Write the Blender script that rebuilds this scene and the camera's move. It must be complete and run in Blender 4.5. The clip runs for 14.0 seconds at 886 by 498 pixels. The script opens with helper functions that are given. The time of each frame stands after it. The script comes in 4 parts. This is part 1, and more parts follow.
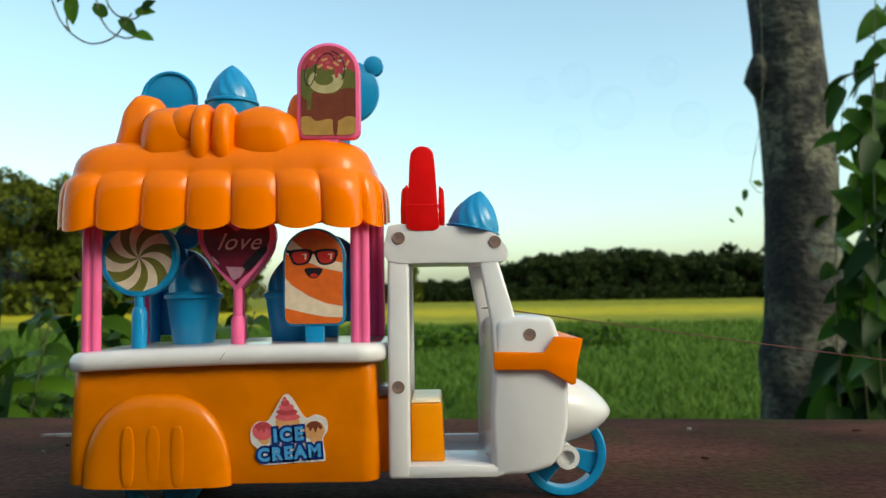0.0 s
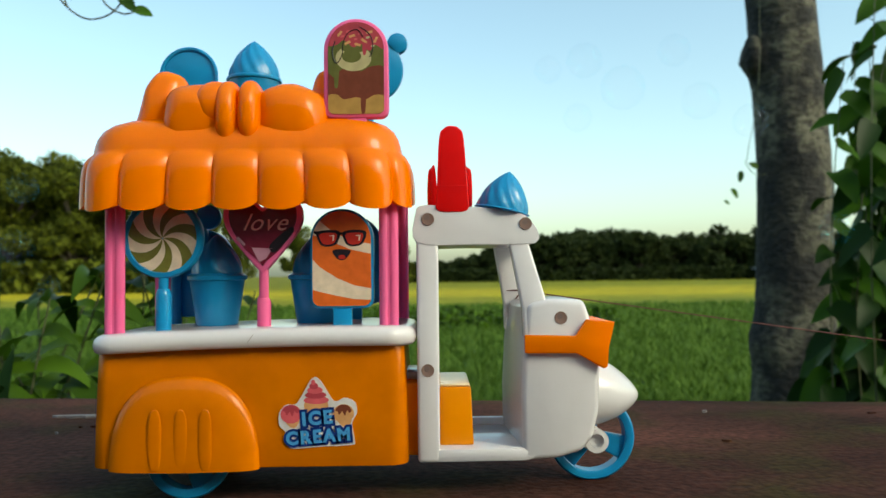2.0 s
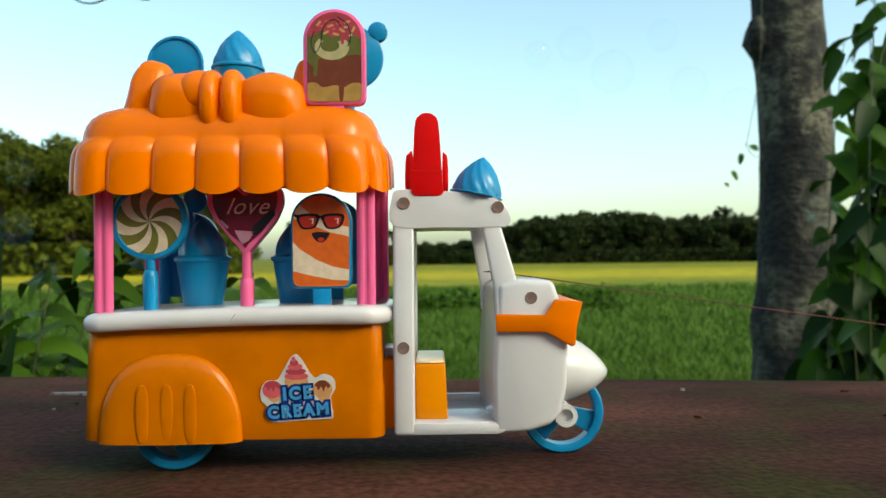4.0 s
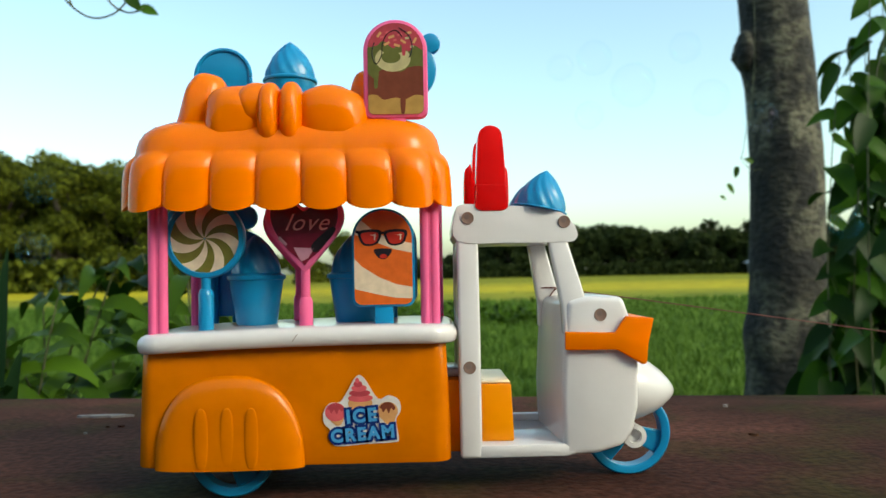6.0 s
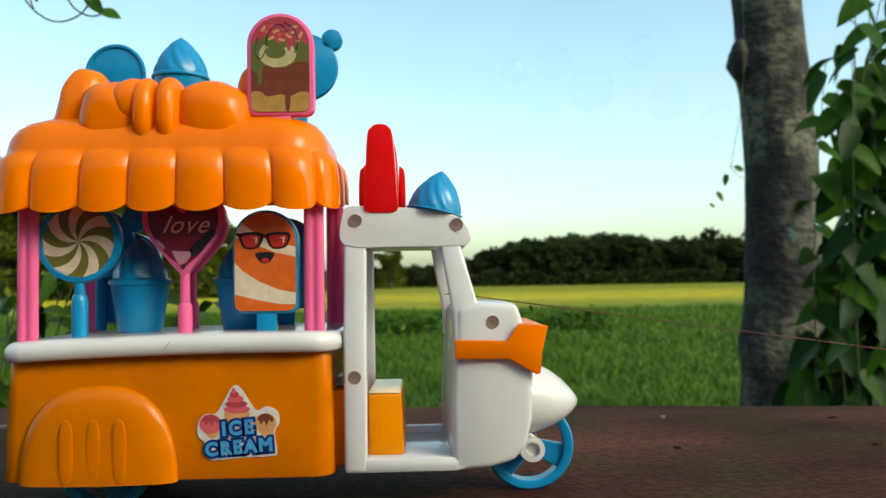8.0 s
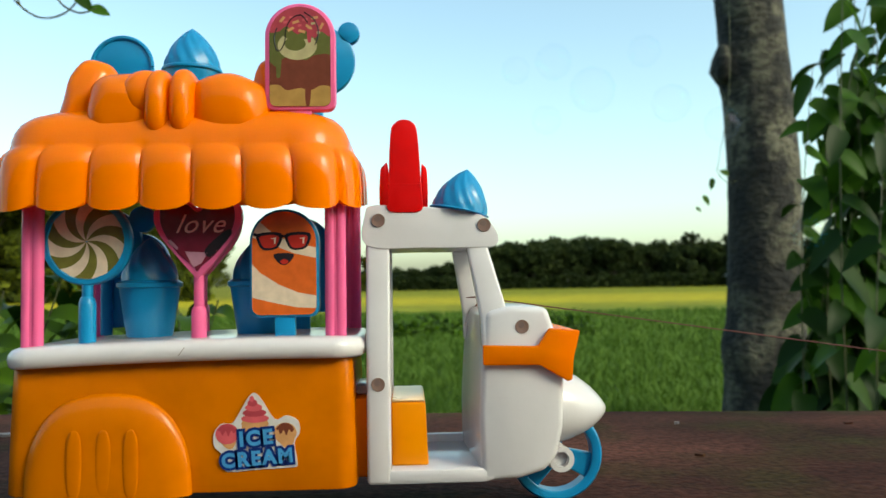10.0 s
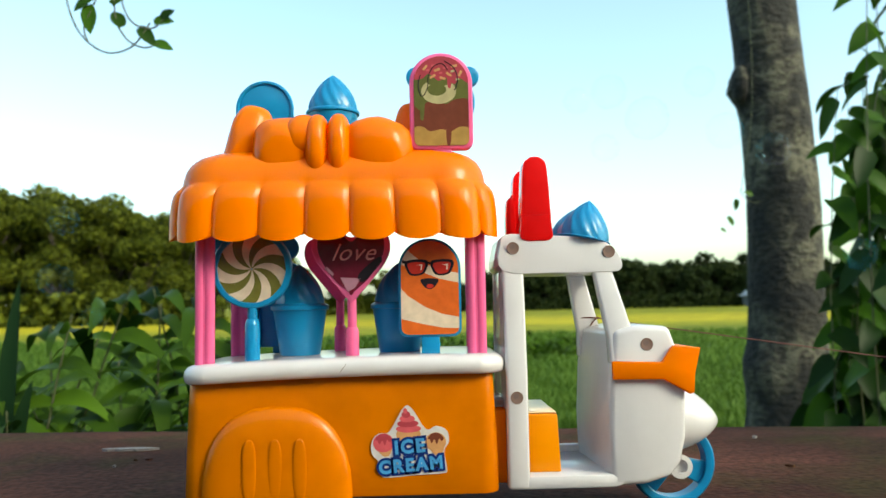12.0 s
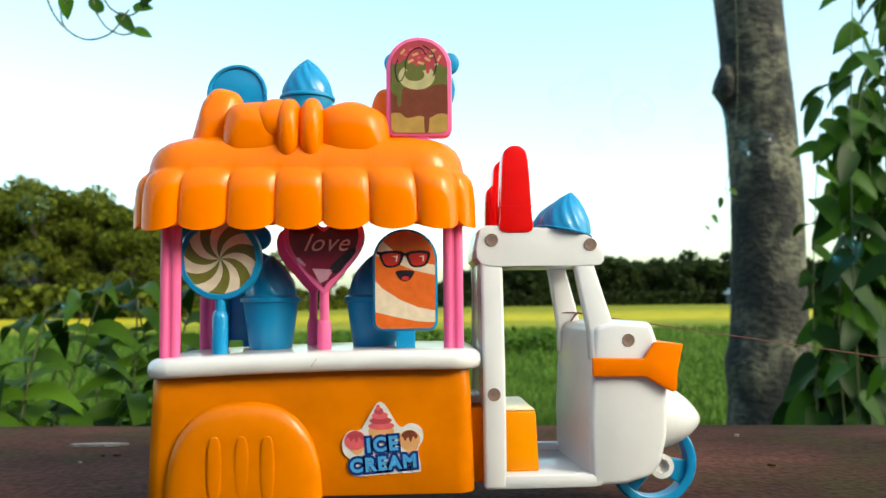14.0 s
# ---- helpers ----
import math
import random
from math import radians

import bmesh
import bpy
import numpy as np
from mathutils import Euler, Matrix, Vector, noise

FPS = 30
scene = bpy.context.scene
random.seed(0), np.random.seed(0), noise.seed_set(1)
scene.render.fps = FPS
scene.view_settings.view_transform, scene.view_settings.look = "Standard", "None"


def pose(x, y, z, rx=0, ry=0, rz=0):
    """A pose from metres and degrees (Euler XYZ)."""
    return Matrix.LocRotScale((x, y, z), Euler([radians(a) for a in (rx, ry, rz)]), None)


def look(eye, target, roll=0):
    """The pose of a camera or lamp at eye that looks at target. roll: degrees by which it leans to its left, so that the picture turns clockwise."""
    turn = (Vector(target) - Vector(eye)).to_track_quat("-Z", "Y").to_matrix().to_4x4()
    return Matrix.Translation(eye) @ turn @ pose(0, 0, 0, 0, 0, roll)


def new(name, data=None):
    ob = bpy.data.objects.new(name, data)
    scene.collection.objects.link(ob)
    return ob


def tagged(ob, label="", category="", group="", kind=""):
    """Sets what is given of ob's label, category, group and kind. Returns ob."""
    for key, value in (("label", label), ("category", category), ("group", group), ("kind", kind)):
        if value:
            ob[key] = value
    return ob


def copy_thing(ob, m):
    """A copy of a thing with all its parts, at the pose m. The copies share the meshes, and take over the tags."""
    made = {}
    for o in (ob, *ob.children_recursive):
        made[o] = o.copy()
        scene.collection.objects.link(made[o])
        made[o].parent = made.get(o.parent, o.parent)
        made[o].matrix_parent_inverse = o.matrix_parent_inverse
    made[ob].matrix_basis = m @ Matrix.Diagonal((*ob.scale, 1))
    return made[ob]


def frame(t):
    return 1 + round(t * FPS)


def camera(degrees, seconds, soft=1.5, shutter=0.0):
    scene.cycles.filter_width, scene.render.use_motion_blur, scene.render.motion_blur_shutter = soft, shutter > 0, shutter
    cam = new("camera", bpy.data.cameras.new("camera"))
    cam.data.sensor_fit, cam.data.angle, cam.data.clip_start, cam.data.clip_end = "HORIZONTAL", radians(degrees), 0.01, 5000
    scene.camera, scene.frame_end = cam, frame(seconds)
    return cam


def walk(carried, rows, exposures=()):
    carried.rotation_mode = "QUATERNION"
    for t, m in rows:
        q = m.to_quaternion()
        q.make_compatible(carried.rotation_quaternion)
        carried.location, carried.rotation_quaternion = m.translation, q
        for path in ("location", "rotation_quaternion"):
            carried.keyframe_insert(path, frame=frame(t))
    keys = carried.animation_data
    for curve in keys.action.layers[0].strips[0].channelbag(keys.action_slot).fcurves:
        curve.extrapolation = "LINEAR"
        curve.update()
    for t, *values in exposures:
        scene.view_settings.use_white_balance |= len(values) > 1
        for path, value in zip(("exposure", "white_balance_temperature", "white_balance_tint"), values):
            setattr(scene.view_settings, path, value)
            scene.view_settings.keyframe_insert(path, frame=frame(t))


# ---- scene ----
cam = camera(59.5, 14.0)
cam.data.dof.use_dof, cam.data.dof.focus_distance, cam.data.dof.aperture_fstop = True, 0.33, 20.0
PATH = [
    (0, (0.001, -0.001, 0.089), (0.001, 1.995, 0.207), -0.8),
    (0.5, (0.011, 0.005, 0.088), (0.017, 2.005, 0.115), -0.8),
    (1, (-0.002, 0.005, 0.088), (-0.003, 2.005, 0.107), -1.0),
    (1.5, (-0.007, 0.002, 0.089), (0.005, 2.0, 0.176), -0.7),
    (2, (-0.015, 0.004, 0.09), (0.008, 2.003, 0.157), -0.6),
    (2.5, (0.013, -0.005, 0.089), (0.018, 1.994, 0.159), -0.8),
    (2.7, (-0.007, -0.011, 0.089), (-0.014, 1.989, 0.108), -0.7),
    (4.8, (-0.001, -0.008, 0.09), (0.027, 1.992, 0.119), -0.7),
    (5, (-0.018, -0.008, 0.09), (0.012, 1.991, 0.133), -0.8),
    (5.5, (-0.006, -0.004, 0.09), (0.035, 1.996, 0.119), -0.8),
    (6, (-0.035, 0.001, 0.091), (0.009, 2.0, 0.149), -1.0),
    (6.5, (-0.005, 0.001, 0.09), (0.03, 2.0, 0.155), -1.0),
    (7, (-0.037, 0.009, 0.091), (0.001, 2.007, 0.157), -0.8),
    (7.5, (0.001, 0.014, 0.089), (0.057, 2.009, 0.206), -0.8),
    (7.7, (0.012, 0.014, 0.089), (0.051, 2.01, 0.191), -0.9),
    (9.8, (-0.01, 0.03, 0.089), (0.08, 2.028, 0.129), -0.7),
    (10, (-0.006, 0.028, 0.089), (0.082, 2.024, 0.176), -0.8),
    (10.5, (-0.035, 0.004, 0.088), (0.052, 1.998, 0.214), -1.2),
    (11, (-0.051, 0.005, 0.09), (0.017, 2.003, 0.153), -0.9),
    (11.5, (-0.059, 0.004, 0.09), (0.028, 1.999, 0.207), -1.0),
    (12, (-0.056, 0.0, 0.09), (0.001, 1.994, 0.233), -1.1),
    (12.5, (-0.061, 0.005, 0.089), (-0.001, 2.004, 0.116), -0.7),
    (13, (-0.056, 0.006, 0.089), (0.0, 2.006, 0.109), -0.9),
    (13.5, (-0.064, 0.009, 0.09), (0.004, 2.007, 0.144), -1.0),
    (14, (-0.052, 0.011, 0.089), (0.042, 2.004, 0.22), -0.6),
]
EXPOSURES = [(t, stops, 6850, 10) for t, stops in ((0.0, 0.93), (2.7, 0.93), (5.0, 1.12), (7.5, 1.02), (10.0, 1.06), (10.6, 1.1), (11.0, 1.27), (12.0, 1.38), (12.6, 1.58), (14.0, 1.55))]
walk(cam, [(t, look(eye, target, roll)) for t, eye, target, roll in PATH], EXPOSURES)

# ---- light: evening sky, low soft sun from the right ----
world = bpy.data.worlds.new("evening_sky")
scene.world = world
world.use_nodes = True
wn, wl = world.node_tree.nodes, world.node_tree.links
SUN_ELEVATION, SUN_AZIMUTH = radians(34), radians(126)
sky = wn.new("ShaderNodeTexSky")
sky.sky_type = "NISHITA"
sky.sun_disc = False
sky.sun_elevation, sky.sun_rotation = SUN_ELEVATION, SUN_AZIMUTH
sky.air_density, sky.dust_density, sky.ozone_density = 1.0, 2.5, 0.3
wn["Background"].inputs["Strength"].default_value = 0.15
tint = wn.new("ShaderNodeMix")
tint.data_type, tint.blend_type = "RGBA", "MULTIPLY"
tint.inputs[0].default_value, tint.inputs[7].default_value = 1.0, (0.91, 1.07, 0.95, 1)
wl.new(sky.outputs[0], tint.inputs[6])
wl.new(tint.outputs[2], wn["Background"].inputs["Color"])
sun = new("sun", bpy.data.lights.new("sun", "SUN"))
sun.data.energy, sun.data.angle, sun.data.color = 0.75, radians(20), (1.0, 0.92, 0.82)
sun_dir = Vector((math.sin(SUN_AZIMUTH) * math.cos(SUN_ELEVATION), math.cos(SUN_AZIMUTH) * math.cos(SUN_ELEVATION), math.sin(SUN_ELEVATION)))
sun.matrix_world = look(sun_dir * 50, (0, 0, 0))


# ---- materials ----
def base_material(name, roughness=0.5, metallic=0.0):
    m = bpy.data.materials.new(name)
    m.use_nodes = True
    b = m.node_tree.nodes["Principled BSDF"]
    b.inputs["Roughness"].default_value, b.inputs["Metallic"].default_value = roughness, metallic
    return m, m.node_tree.nodes, m.node_tree.links, b


def noise_mix(nodes, links, scale, a, b, low=0.35, high=0.65, detail=4.0, coord="Object", stretch=(1, 1, 1)):
    """Two colours mixed by noise; gives the colour socket and the noise socket."""
    tc, mp = nodes.new("ShaderNodeTexCoord"), nodes.new("ShaderNodeMapping")
    mp.inputs["Scale"].default_value = stretch
    tex, ramp = nodes.new("ShaderNodeTexNoise"), nodes.new("ShaderNodeValToRGB")
    tex.inputs["Scale"].default_value, tex.inputs["Detail"].default_value = scale, detail
    ramp.color_ramp.elements[0].position, ramp.color_ramp.elements[1].position = low, high
    ramp.color_ramp.elements[0].color, ramp.color_ramp.elements[1].color = (*a, 1), (*b, 1)
    links.new(tc.outputs[coord], mp.inputs[0])
    links.new(mp.outputs[0], tex.inputs["Vector"])
    links.new(tex.outputs[0], ramp.inputs[0])
    return ramp.outputs[0], tex.outputs[0]


def add_bump(nodes, links, b, height, strength, distance):
    bump = nodes.new("ShaderNodeBump")
    bump.inputs["Strength"].default_value, bump.inputs["Distance"].default_value = strength, distance
    links.new(height, bump.inputs["Height"])
    links.new(bump.outputs[0], b.inputs["Normal"])


def plastic(name, colour, roughness=0.28, wear=0.12, clear=0.0, coat=0.0, shine=0.32):
    """Moulded toy plastic: slight clouding of the colour, faint handling marks in the gloss, some light let through."""
    m, n, l, b = base_material(name, roughness)
    b.inputs["Specular IOR Level"].default_value = shine
    darker = tuple(c * (1 - wear) for c in colour)
    col, _ = noise_mix(n, l, 60, darker, colour, 0.3, 0.6)
    l.new(col, b.inputs["Base Color"])
    rough = n.new("ShaderNodeMapRange")
    rough.inputs[3].default_value, rough.inputs[4].default_value = roughness * 0.92, roughness * 1.12
    _, marks = noise_mix(n, l, 45, (0, 0, 0), (1, 1, 1), detail=3)
    l.new(marks, rough.inputs[0])
    l.new(rough.outputs[0], b.inputs["Roughness"])
    add_bump(n, l, b, marks, 0.35, 0.0012)
    b.inputs["Coat Weight"].default_value, b.inputs["Coat Roughness"].default_value = coat, 0.06
    if clear:
        trans, mix = n.new("ShaderNodeBsdfTranslucent"), n.new("ShaderNodeMixShader")
        mix.inputs[0].default_value = clear
        l.new(col, trans.inputs[0])
        l.new(b.outputs[0], mix.inputs[1])
        l.new(trans.outputs[0], mix.inputs[2])
        l.new(mix.outputs[0], n["Material Output"].inputs[0])
    return m


def printed(name, colour, roughness=0.22):
    m, n, l, b = base_material(name, roughness)
    col, _ = noise_mix(n, l, 250, tuple(c * 0.8 for c in colour), colour, 0.3, 0.7)
    l.new(col, b.inputs["Base Color"])
    return m


def leaf_material(name, a, b2, rough=0.5):
    m, n, l, b = base_material(name, rough)
    b.inputs["Specular IOR Level"].default_value = 0.12
    info = n.new("ShaderNodeNewGeometry")
    ramp = n.new("ShaderNodeValToRGB")
    ramp.color_ramp.elements[0].color, ramp.color_ramp.elements[1].color = (*a, 1), (*b2, 1)
    l.new(info.outputs["Random Per Island"], ramp.inputs[0])
    l.new(ramp.outputs[0], b.inputs["Base Color"])
    trans, mix, out = n.new("ShaderNodeBsdfTranslucent"), n.new("ShaderNodeMixShader"), n["Material Output"]
    l.new(ramp.outputs[0], trans.inputs[0])
    mix.inputs[0].default_value = 0.3
    l.new(b.outputs[0], mix.inputs[1])
    l.new(trans.outputs[0], mix.inputs[2])
    l.new(mix.outputs[0], out.inputs[0])
    return m


ROOF_ORANGE = plastic("roof_orange_plastic", (1.0, 0.236, 0.0003), 0.10, 0.05, 0.32, 0.2, 0.18)
AMBER = plastic("amber_plastic", (0.70, 0.178, 0.0006), 0.2, 0.14, 0.2, 0.08, 0.2)
WHITE = plastic("white_plastic", (0.75, 0.74, 0.76), 0.2, 0.04, 0.22, 0.6)
PINK = plastic("pink_plastic", (1.0, 0.19, 0.44), 0.26, 0.06, 0.35, 0.15, 0.25)
BLUE = plastic("blue_plastic", (0.002, 0.28, 0.58), 0.28, 0.1, 0.2, 0.3)
RED = plastic("red_plastic", (0.85, 0.006, 0.006), 0.2, 0.1, 0.3, 0.8)
ORANGE = plastic("bright_orange_plastic", (1.0, 0.25, 0.0006), 0.22, 0.08, 0.35, 0.1, 0.2)
HOLE = plastic("hole_shade_and_scratch_brown", (0.20, 0.125, 0.10), 0.6)
CREAM_P, OLIVE_P = printed("cream_print", (0.72, 0.58, 0.44)), printed("olive_print", (0.16, 0.15, 0.03))
MAROON_P, RUST_P = printed("maroon_print", (0.16, 0.012, 0.03), 0.12), printed("rust_print", (0.68, 0.13, 0.02))
DARK_P, LENS_P = printed("black_print", (0.02, 0.015, 0.02)), printed("red_lens_print", (0.5, 0.03, 0.02))
WHITE_P, NAVY_P = printed("white_sticker_paper", (0.62, 0.59, 0.57)), printed("navy_print", (0.008, 0.03, 0.16))
SKY_P, ROSE_P = printed("sky_blue_print", (0.05, 0.29, 0.60)), printed("rose_print", (0.62, 0.10, 0.12))
TAN_P, BROWN_P = printed("tan_print", (0.60, 0.30, 0.12)), printed("brown_print", (0.17, 0.045, 0.025))
MOSS_P, STRAW_P = printed("moss_print", (0.12, 0.13, 0.035), 0.15), printed("straw_print", (0.42, 0.25, 0.07))
BERRY_P, SHINE_P = printed("berry_print", (0.42, 0.055, 0.075)), printed("lilac_painted_shine", (0.45, 0.22, 0.30), 0.12)
ICING_P = printed("icing_print", (0.48, 0.42, 0.22))


def concrete():
    m, n, l, b = base_material("brown_painted_concrete", 0.85)
    b.inputs["Specular IOR Level"].default_value = 0.06
    col, big = noise_mix(n, l, 5, (0.014, 0.005, 0.0034), (0.105, 0.040, 0.027), 0.34, 0.66, 7, stretch=(0.7, 1.3, 1))
    moss, mask = noise_mix(n, l, 11, (0, 0, 0), (1, 1, 1), 0.50, 0.66, 9)
    grit, fine = noise_mix(n, l, 260, (0.55, 0.55, 0.55), (1.3, 1.3, 1.3), 0.32, 0.68, 8)
    mix, mul = n.new("ShaderNodeMix"), n.new("ShaderNodeMix")
    mix.data_type = mul.data_type = "RGBA"
    mul.blend_type = "MULTIPLY"
    mul.inputs[0].default_value = 1.0
    l.new(col, mix.inputs[6])
    mix.inputs[7].default_value = (0.036, 0.029, 0.008, 1)
    l.new(moss, mix.inputs[0])
    l.new(mix.outputs[2], mul.inputs[6])
    l.new(grit, mul.inputs[7])
    l.new(mul.outputs[2], b.inputs["Base Color"])
    add_bump(n, l, b, fine, 0.4, 0.002)
    return m


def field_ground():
    """Young crop: dark green near, painted sunlit yellow-green further out, with rows and patches."""
    m, n, l, b = base_material("field_crop", 0.9)
    b.inputs["Specular IOR Level"].default_value = 0.08
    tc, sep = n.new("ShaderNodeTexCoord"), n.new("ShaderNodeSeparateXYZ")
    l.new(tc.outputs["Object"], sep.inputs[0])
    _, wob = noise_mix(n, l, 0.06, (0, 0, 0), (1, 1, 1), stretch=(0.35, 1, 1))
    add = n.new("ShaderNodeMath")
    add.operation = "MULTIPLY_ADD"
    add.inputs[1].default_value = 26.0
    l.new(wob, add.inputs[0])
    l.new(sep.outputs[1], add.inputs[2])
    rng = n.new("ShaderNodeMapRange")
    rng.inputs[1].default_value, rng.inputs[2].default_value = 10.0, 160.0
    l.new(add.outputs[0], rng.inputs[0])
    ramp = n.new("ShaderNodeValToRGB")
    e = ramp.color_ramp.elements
    # yellow stops put the sun on the far strip into the base colour
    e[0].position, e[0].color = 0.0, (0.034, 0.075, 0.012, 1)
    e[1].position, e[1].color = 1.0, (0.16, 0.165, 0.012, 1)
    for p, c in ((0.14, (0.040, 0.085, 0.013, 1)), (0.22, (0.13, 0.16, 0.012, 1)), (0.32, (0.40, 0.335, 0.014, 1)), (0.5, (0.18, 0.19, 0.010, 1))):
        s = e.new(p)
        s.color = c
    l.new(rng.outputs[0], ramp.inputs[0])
    tuft, fine = noise_mix(n, l, 1.6, (0.55, 0.55, 0.55), (1.25, 1.25, 1.25), 0.3, 0.7, 8, stretch=(0.6, 1, 1))
    mul = n.new("ShaderNodeMix")
    mul.data_type, mul.blend_type = "RGBA", "MULTIPLY"
    mul.inputs[0].default_value = 1.0
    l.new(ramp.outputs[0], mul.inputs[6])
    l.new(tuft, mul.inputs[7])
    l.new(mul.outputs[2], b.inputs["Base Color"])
    add_bump(n, l, b, fine, 0.6, 0.15)
    return m


def bark():
    m, n, l, b = base_material("mottled_grey_bark", 0.85)
    col, big = noise_mix(n, l, 6, (0.005, 0.0045, 0.004), (0.082, 0.080, 0.062), 0.43, 0.55, 8, stretch=(1, 1, 0.9))
    spots, fine = noise_mix(n, l, 20, (0.30, 0.28, 0.25), (1.1, 1.1, 1.05), 0.38, 0.52, 8, stretch=(1, 1, 1.5))
    mul = n.new("ShaderNodeMix")
    mul.data_type, mul.blend_type = "RGBA", "MULTIPLY"
    mul.inputs[0].default_value = 1.0
    l.new(col, mul.inputs[6])
    l.new(spots, mul.inputs[7])
    lichen, _ = noise_mix(n, l, 2.2, (0.13, 0.11, 0.08), (1.0, 0.98, 0.92), 0.40, 0.58, 7, stretch=(0.8, 0.8, 1.3))
    stain = n.new("ShaderNodeMix")
    stain.data_type, stain.blend_type = "RGBA", "MULTIPLY"
    stain.inputs[0].default_value = 1.0
    l.new(mul.outputs[2], stain.inputs[6])
    l.new(lichen, stain.inputs[7])
    l.new(stain.outputs[2], b.inputs["Base Color"])
    add_bump(n, l, b, fine, 0.9, 0.03)
    return m


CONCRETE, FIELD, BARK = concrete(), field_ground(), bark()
LEAF_NEAR = leaf_material("bush_leaf", (0.006, 0.022, 0.002), (0.066, 0.14, 0.007))
LEAF_VINE = leaf_material("vine_leaf", (0.004, 0.020, 0.002), (0.042, 0.115, 0.006), 0.45)
# near wood's evening sun is put into its leaf colour; far wood kept dark
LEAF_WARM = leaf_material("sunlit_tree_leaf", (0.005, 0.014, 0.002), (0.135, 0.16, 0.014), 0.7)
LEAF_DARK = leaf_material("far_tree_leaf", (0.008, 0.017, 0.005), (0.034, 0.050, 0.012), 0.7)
BLADE = leaf_material("crop_blade", (0.036, 0.084, 0.010), (0.095, 0.17, 0.024), 0.6)
LEAF_STRAP = leaf_material("strap_leaf", (0.006, 0.020, 0.008), (0.022, 0.060, 0.020), 0.4)
STEM = printed("green_brown_stem", (0.06, 0.07, 0.025), 0.7)
FAR_BARK = printed("pale_far_bark", (0.05, 0.04, 0.028), 0.9)
THREAD = printed("red_thread", (0.09, 0.018, 0.015), 0.8)
WATER, _n, _l, _b = base_material("still_water", 0.04)
_b.inputs["Base Color"].default_value = (0.05, 0.055, 0.05, 1)
HUT_WALL, HUT_ROOF = printed("weathered_white_wall", (0.20, 0.22, 0.24), 0.8), printed("pale_tin_roof", (0.40, 0.46, 0.52), 0.5)
CHIP = printed("pale_flaked_paint", (0.19, 0.17, 0.165), 0.7)


def bubble_film():
    m, n, l, b = base_material("soap_film", 0.02)
    clear, gloss, mix = n.new("ShaderNodeBsdfTransparent"), n.new("ShaderNodeBsdfGlossy"), n.new("ShaderNodeMixShader")
    lw, ramp = n.new("ShaderNodeLayerWeight"), n.new("ShaderNodeValToRGB")
    lw.inputs[0].default_value = 0.12
    gloss.inputs["Roughness"].default_value = 0.02
    swirl, _ = noise_mix(n, l, 38, (0.10, 0.75, 0.95), (0.75, 0.55, 0.85), 0.50, 0.68, 2)
    l.new(swirl, gloss.inputs[0])
    l.new(lw.outputs["Facing"], ramp.inputs[0])
    e = ramp.color_ramp.elements
    e[0].position, e[0].color = 0.0, (0.008, 0.008, 0.008, 1)
    e[1].position, e[1].color = 1.0, (0.95, 0.95, 0.95, 1)
    mid = e.new(0.42)
    mid.color = (0.035, 0.035, 0.035, 1)
    rim = e.new(0.62)
    rim.color = (0.55, 0.55, 0.55, 1)
    l.new(ramp.outputs[0], mix.inputs[0])
    l.new(clear.outputs[0], mix.inputs[1])
    l.new(gloss.outputs[0], mix.inputs[2])
    l.new(mix.outputs[0], n["Material Output"].inputs[0])
    return m


FILM = bubble_film()

# ---- mesh helpers; toy parts are written in millimetres ----
MM = 0.001


def part(name, bm, material, parent=None, label="", scale=MM, smooth=38, kind=""):
    """Links a bmesh as one mesh object under a thing or a part."""
    if scale != 1:
        bmesh.ops.scale(bm, vec=(scale,) * 3, verts=bm.verts)
    bmesh.ops.recalc_face_normals(bm, faces=bm.faces)
    me = bpy.data.meshes.new(name)
    bm.to_mesh(me)
    bm.free()
    me.materials.append(material)
    me.polygons.foreach_set("use_smooth", [True] * len(me.polygons))
    me.set_sharp_from_angle(angle=radians(smooth))
    ob = new(name, me)
    if parent:
        ob.parent = parent
        ob.matrix_parent_inverse = parent.matrix_basis.inverted() if parent.type == "EMPTY" else Matrix.Identity(4)
    if label:
        ob["label"] = label
    if kind:
        ob["kind"] = kind
    return ob


def prism(points, y0, y1, bevel=0.0, segments=3, bm=None):
    """An outline in x and z, thickened from y0 to y1."""
    bm2 = bmesh.new()
    a = [bm2.verts.new((x, y0, z)) for x, z in points]
    b = [bm2.verts.new((x, y1, z)) for x, z in points]
    bm2.faces.new(a)
    bm2.faces.new(b[::-1])
    for i in range(len(a)):
        j = (i + 1) % len(a)
        bm2.faces.new((a[j], a[i], b[i], b[j]))
    if bevel:
        bmesh.ops.recalc_face_normals(bm2, faces=bm2.faces)
        bmesh.ops.bevel(bm2, geom=bm2.edges[:], offset=bevel, segments=segments, affect="EDGES", profile=0.5, clamp_overlap=True)
    if bm is None:
        return bm2
    merge(bm, bm2)
    return bm


def merge(bm, other):
    me = bpy.data.meshes.new("scratch")
    other.to_mesh(me)
    other.free()
    bm.from_mesh(me)
    bpy.data.meshes.remove(me)
    return bm


def rbox(x0, x1, y0, y1, z0, z1, bevel=0.0, segments=3, bm=None):
    return prism([(x0, z0), (x1, z0), (x1, z1), (x0, z1)], y0, y1, bevel, segments, bm)


